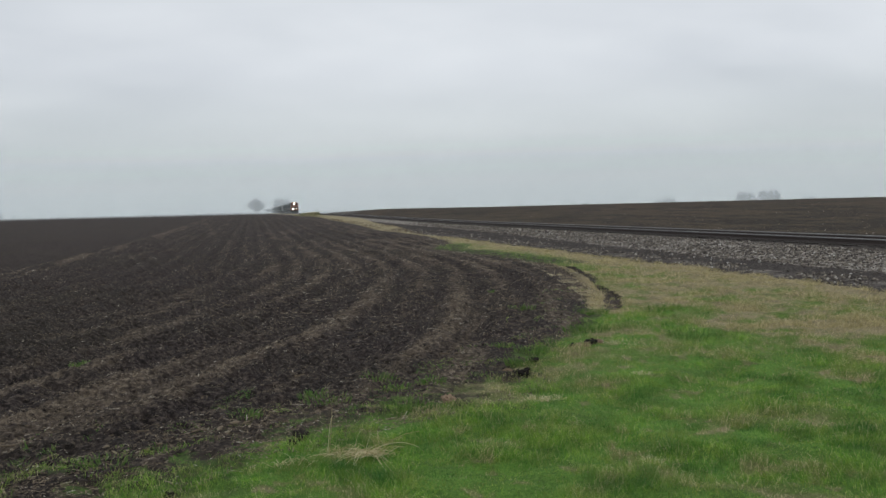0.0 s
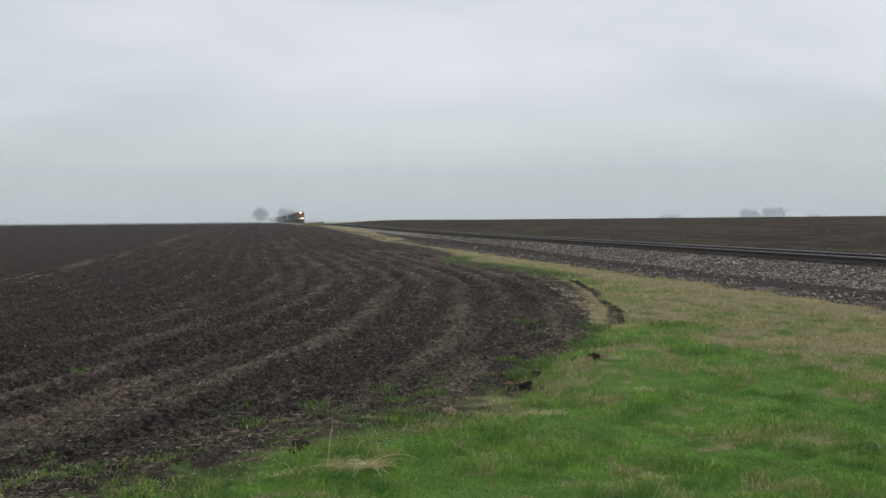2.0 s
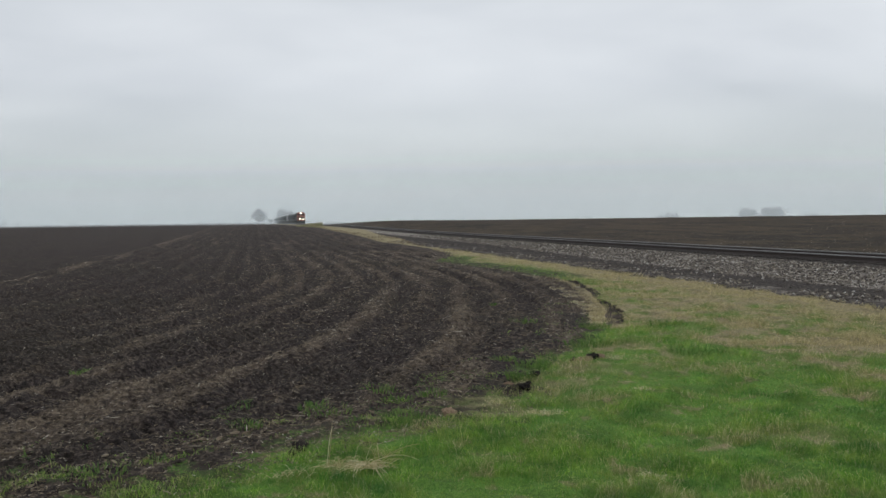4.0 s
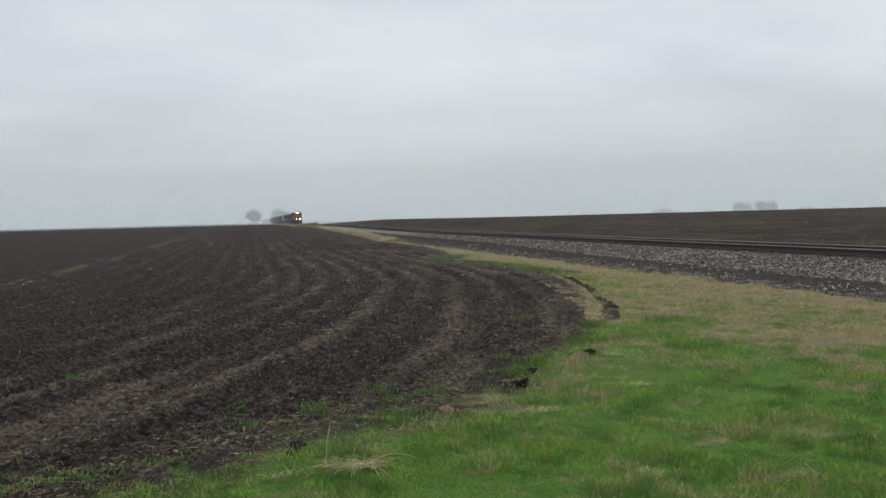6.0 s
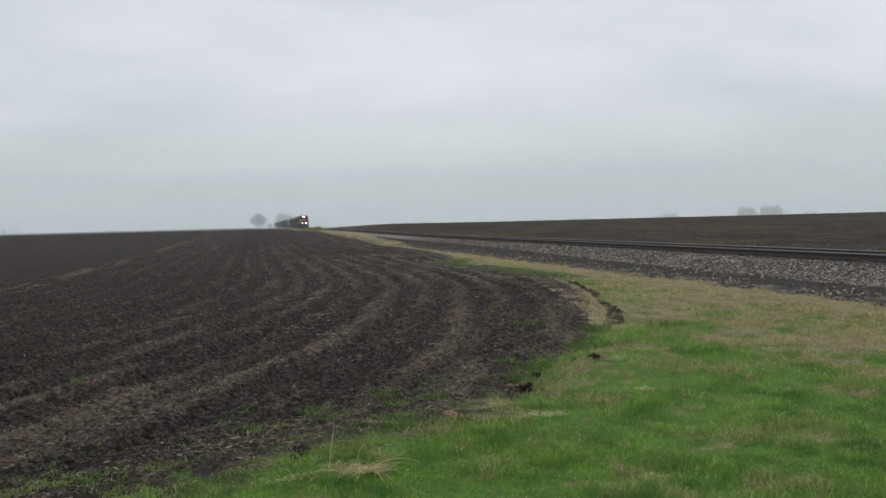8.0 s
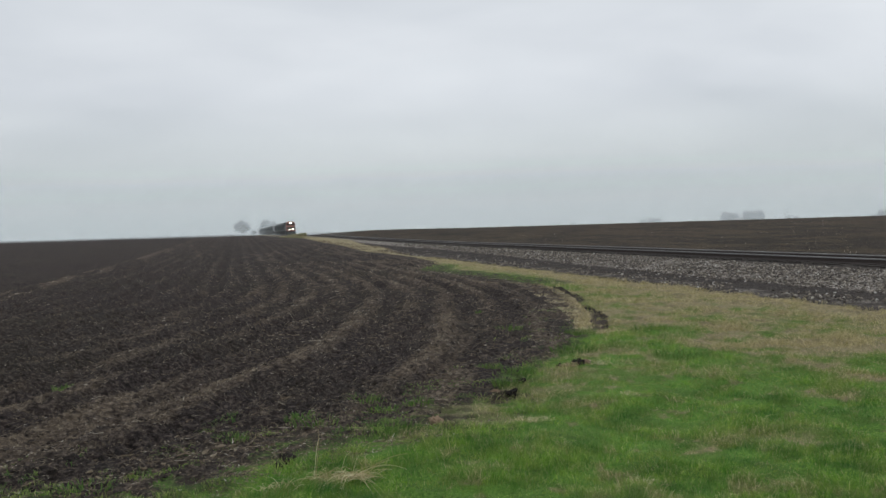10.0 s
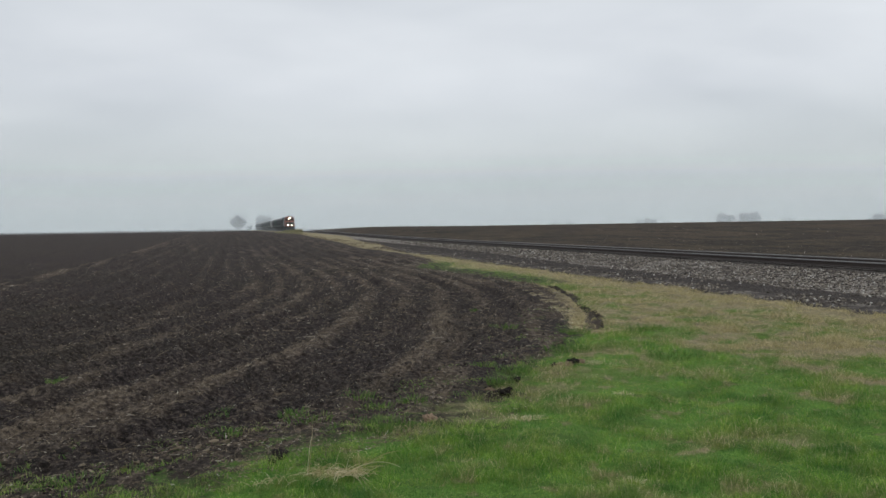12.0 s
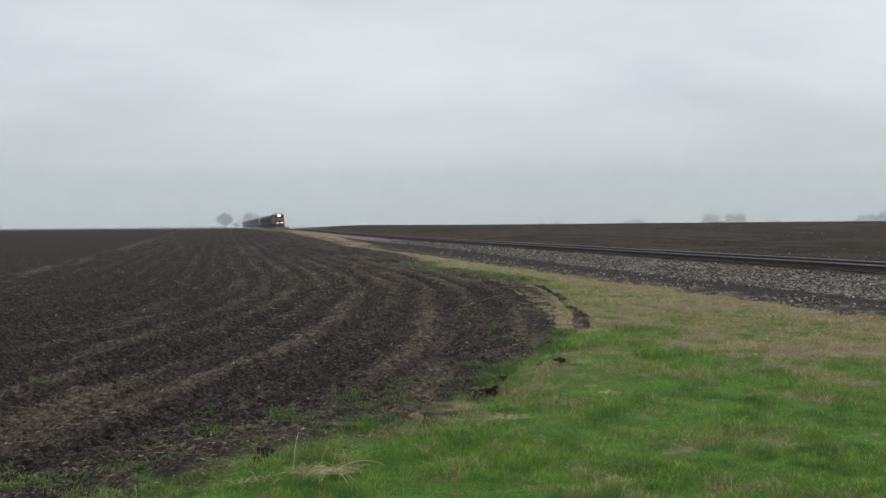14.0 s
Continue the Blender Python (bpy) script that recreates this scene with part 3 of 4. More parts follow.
def build_locomotive(m):
    """Six-axle road diesel; x is ahead, z = 0 at the top of the rail."""
    o = thing("locomotive", "dark red and black diesel locomotive with three lit headlights", "locomotive", m, "train vehicles")
    part("frame", box((-10.9, -1.5, 1.25), (10.9, 1.5, 1.55), 0.04), M_UNDER, o)
    part("fuel_tank", prism([(-1.3, 1.25), (-1.3, 0.5), (-0.9, 0.25), (0.9, 0.25), (1.3, 0.5), (1.3, 1.25)], -3.2, 3.0), M_UNDER, o)
    # long hood with cooling louvres and a flared radiator
    hood = part("long_hood", prism([(-0.98, 1.55), (-0.98, 4.0), (-0.7, 4.35), (0.7, 4.35), (0.98, 4.0), (0.98, 1.55)], -10.2, 5.2), M_DARK, o)
    part("radiator", prism([(-1.0, 3.4), (-1.5, 4.1), (-1.4, 4.5), (1.4, 4.5), (1.5, 4.1), (1.0, 3.4)], -9.8, -5.6), M_DARK, o)
    for x in (-8.8, -7.6, -6.5):
        part("roof_fan", cyl((x, 0, 4.5), (x, 0, 4.62), 0.5, seg=18), M_UNDER, o)
    part("exhaust_stack", box((-1.5, -0.35, 4.33), (-0.3, 0.35, 4.62), 0.03), M_UNDER, o)
    for x in np.arange(-4.6, 4.6, 1.15):
        for y in (-1.005, 0.985):
            part("hood_door", box((x, y, 1.7), (x + 1.0, y + 0.02, 3.8), 0.005), M_DARK, hood)
    # wide cab and short nose
    part("cab", prism([(-1.55, 1.55), (-1.55, 3.7), (-1.25, 4.35), (-0.6, 4.6), (0.6, 4.6), (1.25, 4.35), (1.55, 3.7), (1.55, 1.55)], 5.2, 7.9), M_RED, o)
    part("cab_front", prism([(-1.5, 1.6), (-1.5, 3.68), (-1.22, 4.3), (-0.58, 4.54), (0.58, 4.54), (1.22, 4.3), (1.5, 3.68), (1.5, 1.6)], 7.9, 7.915), M_RED, o, "dark red cab front")
    part("nose", prism([(7.9, 1.55), (7.9, 3.25), (8.9, 3.12), (9.45, 2.7), (9.6, 1.55)], -1.35, 1.35, "y"), M_RED, o)
    part("nose_band", prism([(9.462, 2.7), (9.59, 1.7), (9.62, 1.7), (9.492, 2.7)], -1.2, 1.2, "y"), M_DARK, o, "black nose panel")
    for y0, y1 in ((-1.3, -0.5), (-0.42, 0.42), (0.5, 1.3)):
        part("windscreen", box((7.915, y0, 3.3), (7.94, y1, 3.92), 0.008), M_GLASS, o)
    for y in (-1.57, 1.55):
        part("side_window", box((5.8, y, 3.2), (7.3, y + 0.02, 3.85)), M_GLASS, o)
    lamp = part("headlight_box", box((7.85, -0.42, 3.88), (8.05, 0.42, 4.28), 0.04), M_DARK, o)
    for y in (-0.15, 0.15):
        part("headlight", cyl((8.05, y, 4.08), (8.09, y, 4.08), 0.13, seg=16), M_LAMP, lamp, "lit round headlight")
    for y in (-0.6, 0.6):
        d = part("ditch_light_box", box((9.9, y - 0.2, 1.6), (10.25, y + 0.2, 2.0), 0.03), M_DARK, o)
        part("ditch_light", cyl((10.25, y, 1.85), (10.29, y, 1.85), 0.13, seg=16), M_LAMP, d, "lit ditch light")
    part("snow_plough", prism([(10.5, 1.2), (10.7, 1.2), (11.15, 0.15), (10.95, 0.15)], -1.45, 1.45, "y"), M_DARK, o)
    part("anticlimber", box((10.6, -1.5, 1.3), (11.0, 1.5, 1.6), 0.03), M_RED, o)
    part("coupler", box((10.9, -0.16, 0.75), (11.5, 0.16, 1.05), 0.05), M_UNDER, o)
    for x in (-11.5, ):
        part("rear_coupler", box((x, -0.16, 0.75), (x + 0.7, 0.16, 1.05), 0.05), M_UNDER, o)
    # railings along the walkway and across the front
    for y in (-1.47, 1.47):
        bm = bmesh.new()
        add_cyl(bm, (-10.6, y, 2.6), (5.0, y, 2.6), 0.025, seg=6)
        for x in np.arange(-10.6, 5.1, 1.95):
            add_cyl(bm, (x, y, 1.55), (x, y, 2.6), 0.022, seg=6)
        part("side_railing", bm, M_RAILING, o)
    for y in (-1.4, 0.6):
        bm = bmesh.new()
        add_cyl(bm, (10.7, y, 1.55), (10.7, y, 2.6), 0.025, seg=6)
        add_cyl(bm, (10.7, y + 0.8, 1.55), (10.7, y + 0.8, 2.6), 0.025, seg=6)
        add_cyl(bm, (10.7, y, 2.6), (10.7, y + 0.8, 2.6), 0.025, seg=6)
        part("front_railing", bm, M_RAILING, o)
    part("horn", cyl((6.2, 0.3, 4.85), (6.9, 0.3, 4.85), 0.06, 0.12, 10), M_STEEL, o)
    add_truck(o, 6.8, 3, 2.0)
    add_truck(o, -6.8, 3, 2.0)
    return o


def build_hopper(m, paint, label):
    """Covered grain hopper with rounded sides, ribs, roof hatches and outlet gates."""
    o = thing("hopper_car", label, "hopper car", m, "train vehicles")
    body = [(-1.05, 1.25), (-1.5, 1.9), (-1.56, 2.8), (-1.5, 3.7), (-1.2, 4.25), (-0.7, 4.5), (0.7, 4.5), (1.2, 4.25), (1.5, 3.7), (1.56, 2.8), (1.5, 1.9), (1.05, 1.25)]
    part("body", prism(body, -7.0, 7.0), paint, o)
    for e in (-1, 1):
        part("end_slope", prism([(e * 7.0, 3.9), (e * 7.9, 3.9), (e * 7.9, 3.7), (e * 7.0, 1.6)], -1.3, 1.3, "y"), paint, o)
        part("end_ladder", box((e * 8.0 - 0.05, 0.9, 1.2), (e * 8.0 + 0.05, 1.3, 4.2), 0.01), M_UNDER, o)
        part("platform", box((min(e * 7.0, e * 8.4), -1.4, 1.05), (max(e * 7.0, e * 8.4), 1.4, 1.2), 0.02), M_UNDER, o)
        part("coupler", box((min(e * 8.2, e * 8.75), -0.15, 0.75), (max(e * 8.2, e * 8.75), 0.15, 1.02), 0.04), M_UNDER, o)
    part("sill", box((-8.3, -0.4, 0.95), (8.3, 0.4, 1.25), 0.03), M_UNDER, o)
    for x in np.arange(-6.3, 6.4, 1.4):
        for y in (-1, 1):
            part("side_rib", box((x - 0.05, min(y * 1.53, y * 1.62), 1.95), (x + 0.05, max(y * 1.53, y * 1.62), 3.65), 0.01), paint, o)
    for x in (-4.5, 0.0, 4.5):
        bm = bmesh.new()
        bmesh.ops.create_cone(bm, cap_ends=True, segments=4, radius1=0.55, radius2=1.7, depth=0.95, matrix=Matrix.LocRotScale((x, 0, 0.95), Euler((0, 0, radians(45))), None))
        part("outlet_gate", bm, M_UNDER, o)
        part("roof_hatch", box((x - 1.6, -0.35, 4.49), (x + 1.6, 0.35, 4.6), 0.02), paint, o)
    part("running_board", box((-7.6, 0.55, 4.52), (7.6, 0.95, 4.57)), M_UNDER, o)
    add_truck(o, 6.3, 2, 1.75)
    add_truck(o, -6.3, 2, 1.75)
    return o


SPEED, START_S = 6.55, 353.5
TRAIN = []                      # vehicle and how far its middle is behind the leading end


def vehicle_pose(back, t):
    s = START_S - SPEED * t + back
    x, y = to_xy(s, TRACK_V)
    grade = math.degrees(math.atan2(float(rail_z(s + 6)) - float(rail_z(s - 6)), 12))
    return pose(x, y, float(rail_z(s)), 0, grade, -77.8)


lead = build_locomotive(vehicle_pose(9.6, 0))
TRAIN.append((lead, 9.6))
KINDS = {"dark": build_hopper(vehicle_pose(30.0, 0), M_HOP_DARK, "dark grey covered grain hopper car coupled in a train")}
TRAIN.append((KINDS["dark"], 30.0))
order = ["dark", "green", "dark", "grey", "dark", "green", "dark", "dark", "green", "dark", "dark", "dark", "green", "dark", "dark", "green", "dark", "dark", "dark"]
paints = {"green": (M_HOP_GREEN, "dull green covered grain hopper car coupled in a train"), "grey": (M_HOP_GREY, "light grey covered grain hopper car coupled in a train")}
for i, kind in enumerate(order):
    back = 30.0 + 17.5 * (i + 1)
    if kind not in KINDS:
        KINDS[kind] = build_hopper(vehicle_pose(back, 0), *paints[kind])
        TRAIN.append((KINDS[kind], back))
    else:
        TRAIN.append((copy_thing(KINDS[kind], vehicle_pose(back, 0)), back))


# ---- trees: bare spring crowns far off ----
def branch_mesh(name, seed, limbs=24, low=4.0, lobes=0.14):
    """A leafless tree ten metres high: limbs fan out from a short trunk into a round crown of fine twigs."""
    rng = random.Random(seed)
    vs, fs = [], []
    mid = Vector((0, 0, 4.75))

    def reach(way):
        """Radius of the lobed crown in one direction."""
        return (5.2 + (low - 5.2) * min(1.0, max(0.0, 0.1 - way.z) * 1.6)) * (1 + lobes * noise.noise(way * 1.9 + Vector((seed * 3.7, 0, 0))))

    def inside(p):
        q = p - mid
        far = q.length
        return p if far < 1e-6 or far <= reach(q / far) else mid + q / far * reach(q / far) * rng.uniform(0.93, 1.0)

    def tube(a, b, r1, r2, seg):
        if (b - a).length < 1e-4:
            return
        ax = (b - a).normalized()
        p = ax.orthogonal().normalized()
        q = ax.cross(p)
        k = len(vs)
        for c, r in ((a, r1), (b, r2)):
            for i in range(seg):
                w = 2 * math.pi * i / seg
                vs.append(c + p * (r * math.cos(w)) + q * (r * math.sin(w)))
        for i in range(seg):
            fs.append((k + i, k + (i + 1) % seg, k + seg + (i + 1) % seg, k + seg + i))

    def spray(a, way, length, r, lv):
        b = inside(a + way * length)
        tube(a, b, r, r * 0.7, 3)
        if lv == 0:
            return
        for i in range((4, 7)[lv - 1]):
            side = Vector((rng.gauss(0, 1), rng.gauss(0, 1), rng.gauss(0.25, 0.8))).normalized()
            spray(a.lerp(b, rng.uniform(0.3, 1.0)), (way * 0.8 + side * 0.8).normalized(), length * rng.uniform(0.5, 0.7), max(r * 0.6, 0.024), lv - 1)

    tube(Vector((0, 0, -0.3)), Vector((0, 0, 2.4)), 0.36, 0.24, 8)
    for i in range(limbs):
        w, lift = 2.4 * i + rng.uniform(-0.4, 0.4), rng.uniform(-0.7, 1.0)
        way = Vector((math.cos(w) * math.sqrt(1 - lift * abs(lift) * 0.9), math.sin(w) * math.sqrt(1 - lift * abs(lift) * 0.9), lift)).normalized()
        end = mid + way * reach(way) * rng.uniform(0.55, 0.9)
        a = Vector((0, 0, rng.uniform(0.2, 2.2)))
        bend = a.lerp(end, 0.5) + Vector((0, 0, 0.5))
        pts = [a, a.lerp(bend, 0.5) - way * 0.1, bend, bend.lerp(end, 0.5), end]
        for j in range(4):
            tube(pts[j], pts[j + 1], 0.15 - 0.028 * j, 0.122 - 0.028 * j, 5)
            for n in range(2 + j):
                side = Vector((rng.gauss(0, 1), rng.gauss(0, 1), rng.gauss(0.3, 0.8))).normalized()
                out = (pts[j + 1] - pts[j]).normalized()
                spray(pts[j].lerp(pts[j + 1], rng.random()), (out + side).normalized(), rng.uniform(1.2, 2.0), 0.055, 2)
    return mesh_from(name, np.array([tuple(p) for p in vs]), np.array(fs), M_BARK)


TREE_MESH = [branch_mesh("tree", 11 + i) for i in range(2)] + [branch_mesh("tree", 21 + i, 16, 4.2, 0.2) for i in range(3)]


def place_tree(bearing, dist, height, kind, wide=1.0, label="bare leafless tree standing alone beside the railway", group=""):
    x, y = dist * math.sin(radians(bearing)), dist * math.cos(radians(bearing))
    t = new("tree", TREE_MESH[kind])
    k = height / 10.0
    t.matrix_basis = pose(x, y, float(ground_z(np.array(x), np.array(y))) - 0.1, 0, 0, bearing * 37) @ Matrix.Diagonal((k * wide, k * wide, k, 1))
    return tagged(t, label, "tree", group)


place_tree(-11.81, 690, 12.3, 0, 1.1)
place_tree(-10.13, 745, 19.8, 1, 0.78, "bare leafless tree standing behind the railway line")
place_tree(-11.1, 700, 4.4, 2, 1.3, "low bare bush beside the railway")
for b, dd, h, k, w in ((20.32, 800, 14.4, 0, 0.66), (20.70, 806, 15.0, 1, 0.62), (20.98, 803, 12.6, 0, 0.50), (21.72, 800, 16.2, 1, 0.66), (22.12, 806, 14.2, 0, 0.56), (22.42, 800, 15.2, 0, 0.60)):
    place_tree(b, dd, h, k, w, "bare tree of a distant farm grove beyond the field", "distant grove")
for b, dd, h, k in ((15.13, 800, 9.4, 2), (15.65, 805, 11.2, 0), (16.05, 800, 11.1, 1), (9.57, 1050, 9.9, 3), (10.52, 1050, 9.7, 2), (24.55, 1050, 11.1, 3), (24.11, 1050, 9.9, 4), (28.97, 860, 9.5, 3), (29.37, 850, 12.9, 2), (29.8, 850, 13.4, 4), (30.2, 850, 15.1, 3), (30.54, 860, 14.3, 0), (-26.4, 900, 4.5, 3), (-27.1, 900, 5.5, 2), (-27.9, 900, 5.2, 4), (-28.6, 900, 4.2, 3)):
    place_tree(b, dd, h, k, 0.75, "distant bare tree half lost in mist", "distant trees")


def build_barn(bearing, dist):
    """A low farm shed between the trees of the grove."""
    x, y = dist * math.sin(radians(bearing)), dist * math.cos(radians(bearing))
    o = thing("farm_shed", "low brown-red farm shed among distant bare trees", "shed", pose(x, y, float(ground_z(np.array(x), np.array(y))) - 0.2, 0, 0, -bearing))
    wall = part("wall", box((-3.2, -2.2, 0), (3.2, 2.2, 6.2), 0.02), M_SHED, o)
    part("roof", prism([(-2.6, 6.1), (0, 7.6), (2.6, 6.1), (2.6, 6.25), (0, 7.8), (-2.6, 6.25)], -3.5, 3.5), M_SHED_ROOF, o, "grey sheet-metal roof")
    part("shed_door", box((-1.3, -2.26, 0), (1.3, -2.2, 4.0)), M_SHED_ROOF, wall, "grey sliding door")


M_SHED = painted("faded_red_boards", (0.27, 0.115, 0.085), 0.8, 0, (0.14, 0.10, 0.08), 0.5)
M_SHED_ROOF = painted("dull_sheet_metal", (0.30, 0.29, 0.28), 0.6, 0.3, (0.16, 0.11, 0.08), 0.5)
build_barn(21.2, 790)


# ---- haze over the far fields: flat translucent sheets stand in, slanted to catch skylight ----
def haze_sheet_material(name, amount):
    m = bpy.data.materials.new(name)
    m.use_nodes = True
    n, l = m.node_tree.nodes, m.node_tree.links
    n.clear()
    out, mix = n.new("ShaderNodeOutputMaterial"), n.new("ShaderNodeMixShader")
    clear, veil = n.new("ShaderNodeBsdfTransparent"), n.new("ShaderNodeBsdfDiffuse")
    # pale diffuse share paints the haze over whatever stands behind the sheet
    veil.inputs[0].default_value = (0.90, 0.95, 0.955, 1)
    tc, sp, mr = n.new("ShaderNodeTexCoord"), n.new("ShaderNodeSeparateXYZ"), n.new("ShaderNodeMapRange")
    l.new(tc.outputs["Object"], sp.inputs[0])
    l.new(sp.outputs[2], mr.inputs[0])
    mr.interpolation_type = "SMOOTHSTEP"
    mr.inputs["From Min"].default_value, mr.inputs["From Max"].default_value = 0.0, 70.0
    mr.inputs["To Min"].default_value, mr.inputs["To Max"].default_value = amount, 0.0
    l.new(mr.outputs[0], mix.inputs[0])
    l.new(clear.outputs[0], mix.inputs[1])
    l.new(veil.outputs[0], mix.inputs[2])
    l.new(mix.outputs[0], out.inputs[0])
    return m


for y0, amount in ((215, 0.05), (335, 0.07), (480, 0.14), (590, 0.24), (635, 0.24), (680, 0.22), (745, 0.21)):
    me = mesh_from("haze_sheet", [(-2600, y0, -12), (2600, y0, -12), (2600, y0 + 82, 70), (-2600, y0 + 82, 70)], [(0, 1, 2, 3)], haze_sheet_material("mist", amount))
    tagged(new("haze_sheet", me), "flat translucent sheet standing in for haze over the far fields", "mist", kind="structure")


# ---- what covers the ground ----
RNG = np.random.default_rng(7)


def strewn(n, x0, x1, y0, y1, fall):
    """Random places in a stretch of the plan, thinning out with distance from the lawn's corner."""
    x, y = RNG.uniform(x0, x1, n), RNG.uniform(y0, y1, n)
    keep = RNG.random(n) < np.minimum(1, (5.5 / np.maximum(y, 0.1)) ** fall)
    keep &= np.abs(x) < 0.62 * y + 1.0
    return x[keep], y[keep]


def blades(x, y, z, h, w, lean, heading=None):
    """Tapered bent blades, three triangles each."""
    n = len(x)
    a = RNG.uniform(0, 2 * np.pi, n)
    la = RNG.uniform(0, 2 * np.pi, n) if heading is None else heading
    dx, dy = np.cos(a) * w / 2, np.sin(a) * w / 2
    lx, ly = np.cos(la) * lean * h, np.sin(la) * lean * h
    co = np.empty((n, 5, 3))
    co[:, 0] = np.stack([x - dx, y - dy, z - 0.01], -1)
    co[:, 1] = np.stack([x + dx, y + dy, z - 0.01], -1)
    co[:, 2] = np.stack([x + dx * 0.8 + lx * 0.35, y + dy * 0.8 + ly * 0.35, z + h * 0.6], -1)
    co[:, 3] = np.stack([x - dx * 0.8 + lx * 0.35, y - dy * 0.8 + ly * 0.35, z + h * 0.6], -1)
    co[:, 4] = np.stack([x + lx, y + ly, z + h * (1 - 0.25 * lean)], -1)
    k = np.arange(n)[:, None] * 5
    tri = np.concatenate([k + [[0, 1, 2]], k + [[0, 2, 3]], k + [[3, 2, 4]]], 1).reshape(-1, 3)
    return co.reshape(-1, 3), tri


def turf_height(x, y):
    return ground_z(x, y) + turf_relief(x, y)


def soil_height(x, y, d):
    return ground_z(x, y) + field_relief(x, y, np.maximum(d, 0))[0]


def build_grass():
    x, y = strewn(4600000, -7, 12, 3.4, 46, 1.7)
    d = edge_distance(x, y)
    s, v = to_sv(x, y)
    ragged = ragged_edge(x, y, d)
    fray = RNG.random(len(x))
    grown = fbm(x, y, 3.2, 3, 91)
    torn = fbm(x, y, 3.4, 4, 93)
    keep = (ragged < 0.12 - 0.4 * fray) & (v < verge_v(s) + 0.25 * fray) & (RNG.random(len(x)) < 0.30 + 1.1 * grown)
    keep &= ~(in_trail(x, y, d) & (fray < 0.5 + 0.5 * smooth(0.40, 0.55, torn)))
    # towards the near edge the turf breaks up into single plants
    bald = smooth(-0.95, 0.25, d) * smooth(9, 6.8, y)
    keep &= ~((torn > 0.64 - 0.20 * bald) & (bald > 0.02) & (fray < 0.95))
    keep &= ~((torn > 0.60) & (d > -0.4) & (fray < 0.75))
    # stray green shoots run on into the edge of the field
    stray = (d > 0) & (d < 0.9 + 0.5 * smooth(8, 6.5, y)) & (fbm(x, y, 3.4, 4, 95) > 0.53 + 0.09 * d) & (fray < 0.6) & (y < 16)
    keep &= ~((thin_strip(y, d) > 0.3) & (fray < 0.8))
    keep |= stray
    x, y, d, grown, st = x[keep], y[keep], d[keep], grown[keep], stray[keep]
    dry = dryness(x, y, d)
    far = np.clip(y / 9, 1, 2.6)
    h = (0.015 + 0.085 * np.clip(grown * 2.1 - 0.6, 0, 1) ** 1.6) * RNG.uniform(0.5, 1.4, len(x)) * far ** 0.25 * np.where(st, 0.45, 1 - 0.5 * bald[keep])
    w = RNG.uniform(0.0018, 0.0036, len(x)) * far
    z = np.where(st, soil_height(x, y, d), turf_height(x, y))
    co, tri = blades(x, y, z, h, w, RNG.uniform(0.4, 1.7, len(x)) + 0.4 * dry + 0.4 * st)
    me = mesh_from("grass", co, tri, M_BLADE)
    layer(me, "dry", np.repeat(np.where(st, 0.0, dry), 5))
    tagged(new("grass", me), "thick spring grass, green with straw-coloured dead patches", "grass", kind="stuff")


build_grass()


def build_tall_straw():
    """Last year's tall grass along the line, beyond the lawn."""
    n = 30000
    s, v = 42 + 130 * RNG.random(n) ** 1.3, RNG.uniform(8.2, 12.7, n)
    x, y = to_xy(s, v)
    keep = (edge_distance(x, y) < -0.1) & (v < verge_v(s) + 0.2) & (RNG.random(n) < 0.6 * smooth(0.40, 0.62, fbm(s * 0.3, v, 0.9, 3, 171)))
    x, y = x[keep], y[keep]
    co, tri = blades(x, y, ground_z(x, y), RNG.uniform(0.05, 0.18, len(x)), RNG.uniform(0.010, 0.024, len(x)), RNG.uniform(0.5, 1.8, len(x)))
    tagged(new("tall_dry_grass", mesh_from("tall_dry_grass", co, tri, M_STRAW)), "tall straw-coloured dead grass along the railway bank", "grass", kind="stuff")


build_tall_straw()


def lumps(x, y, z, r, flat=0.7):
    """Angular lumps: octahedra with jittered corners, eight triangles each."""
    n = len(x)
    base = np.array([(1, 0, 0), (0, 1, 0), (-1, 0, 0), (0, -1, 0), (0, 0, 1), (0, 0, -1)], float)
    a = RNG.uniform(0, 2 * np.pi, n)
    c, s = np.cos(a), np.sin(a)
    co = base[None] * RNG.uniform(0.65, 1.35, (n, 6, 1)) + RNG.uniform(-0.3, 0.3, (n, 6, 3))
    rx, ry = co[..., 0] * c[:, None] - co[..., 1] * s[:, None], co[..., 0] * s[:, None] + co[..., 1] * c[:, None]
    co = np.stack([rx, ry, co[..., 2] * flat], -1) * r[:, None, None] + np.stack([x, y, z], -1)[:, None]
    f = np.array([(0, 1, 4), (1, 2, 4), (2, 3, 4), (3, 0, 4), (1, 0, 5), (2, 1, 5), (3, 2, 5), (0, 3, 5)])
    return co.reshape(-1, 3), (np.arange(n)[:, None, None] * 6 + f).reshape(-1, 3)


def build_clods():
    x, y = strewn(160000, -16, 5, 3.6, 30, 1.5)
    d = edge_distance(x, y)
    keep = (d > -0.1) & (RNG.random(len(x)) < 0.25 + 0.6 * fbm(x, y, 0.9, 3, 101))
    x, y, d = x[keep][:22000], y[keep][:22000], d[keep][:22000]
    r = 0.006 + 0.026 * RNG.random(len(x)) ** 3
    co, tri = lumps(x, y, soil_height(x, y, d) + 0.1 * r, r, 0.55)
    tagged(new("soil_clods", mesh_from("soil_clods", co, tri, M_CLOD)), "crumbled dark soil clods over the ploughed field", "soil", kind="stuff")


build_clods()


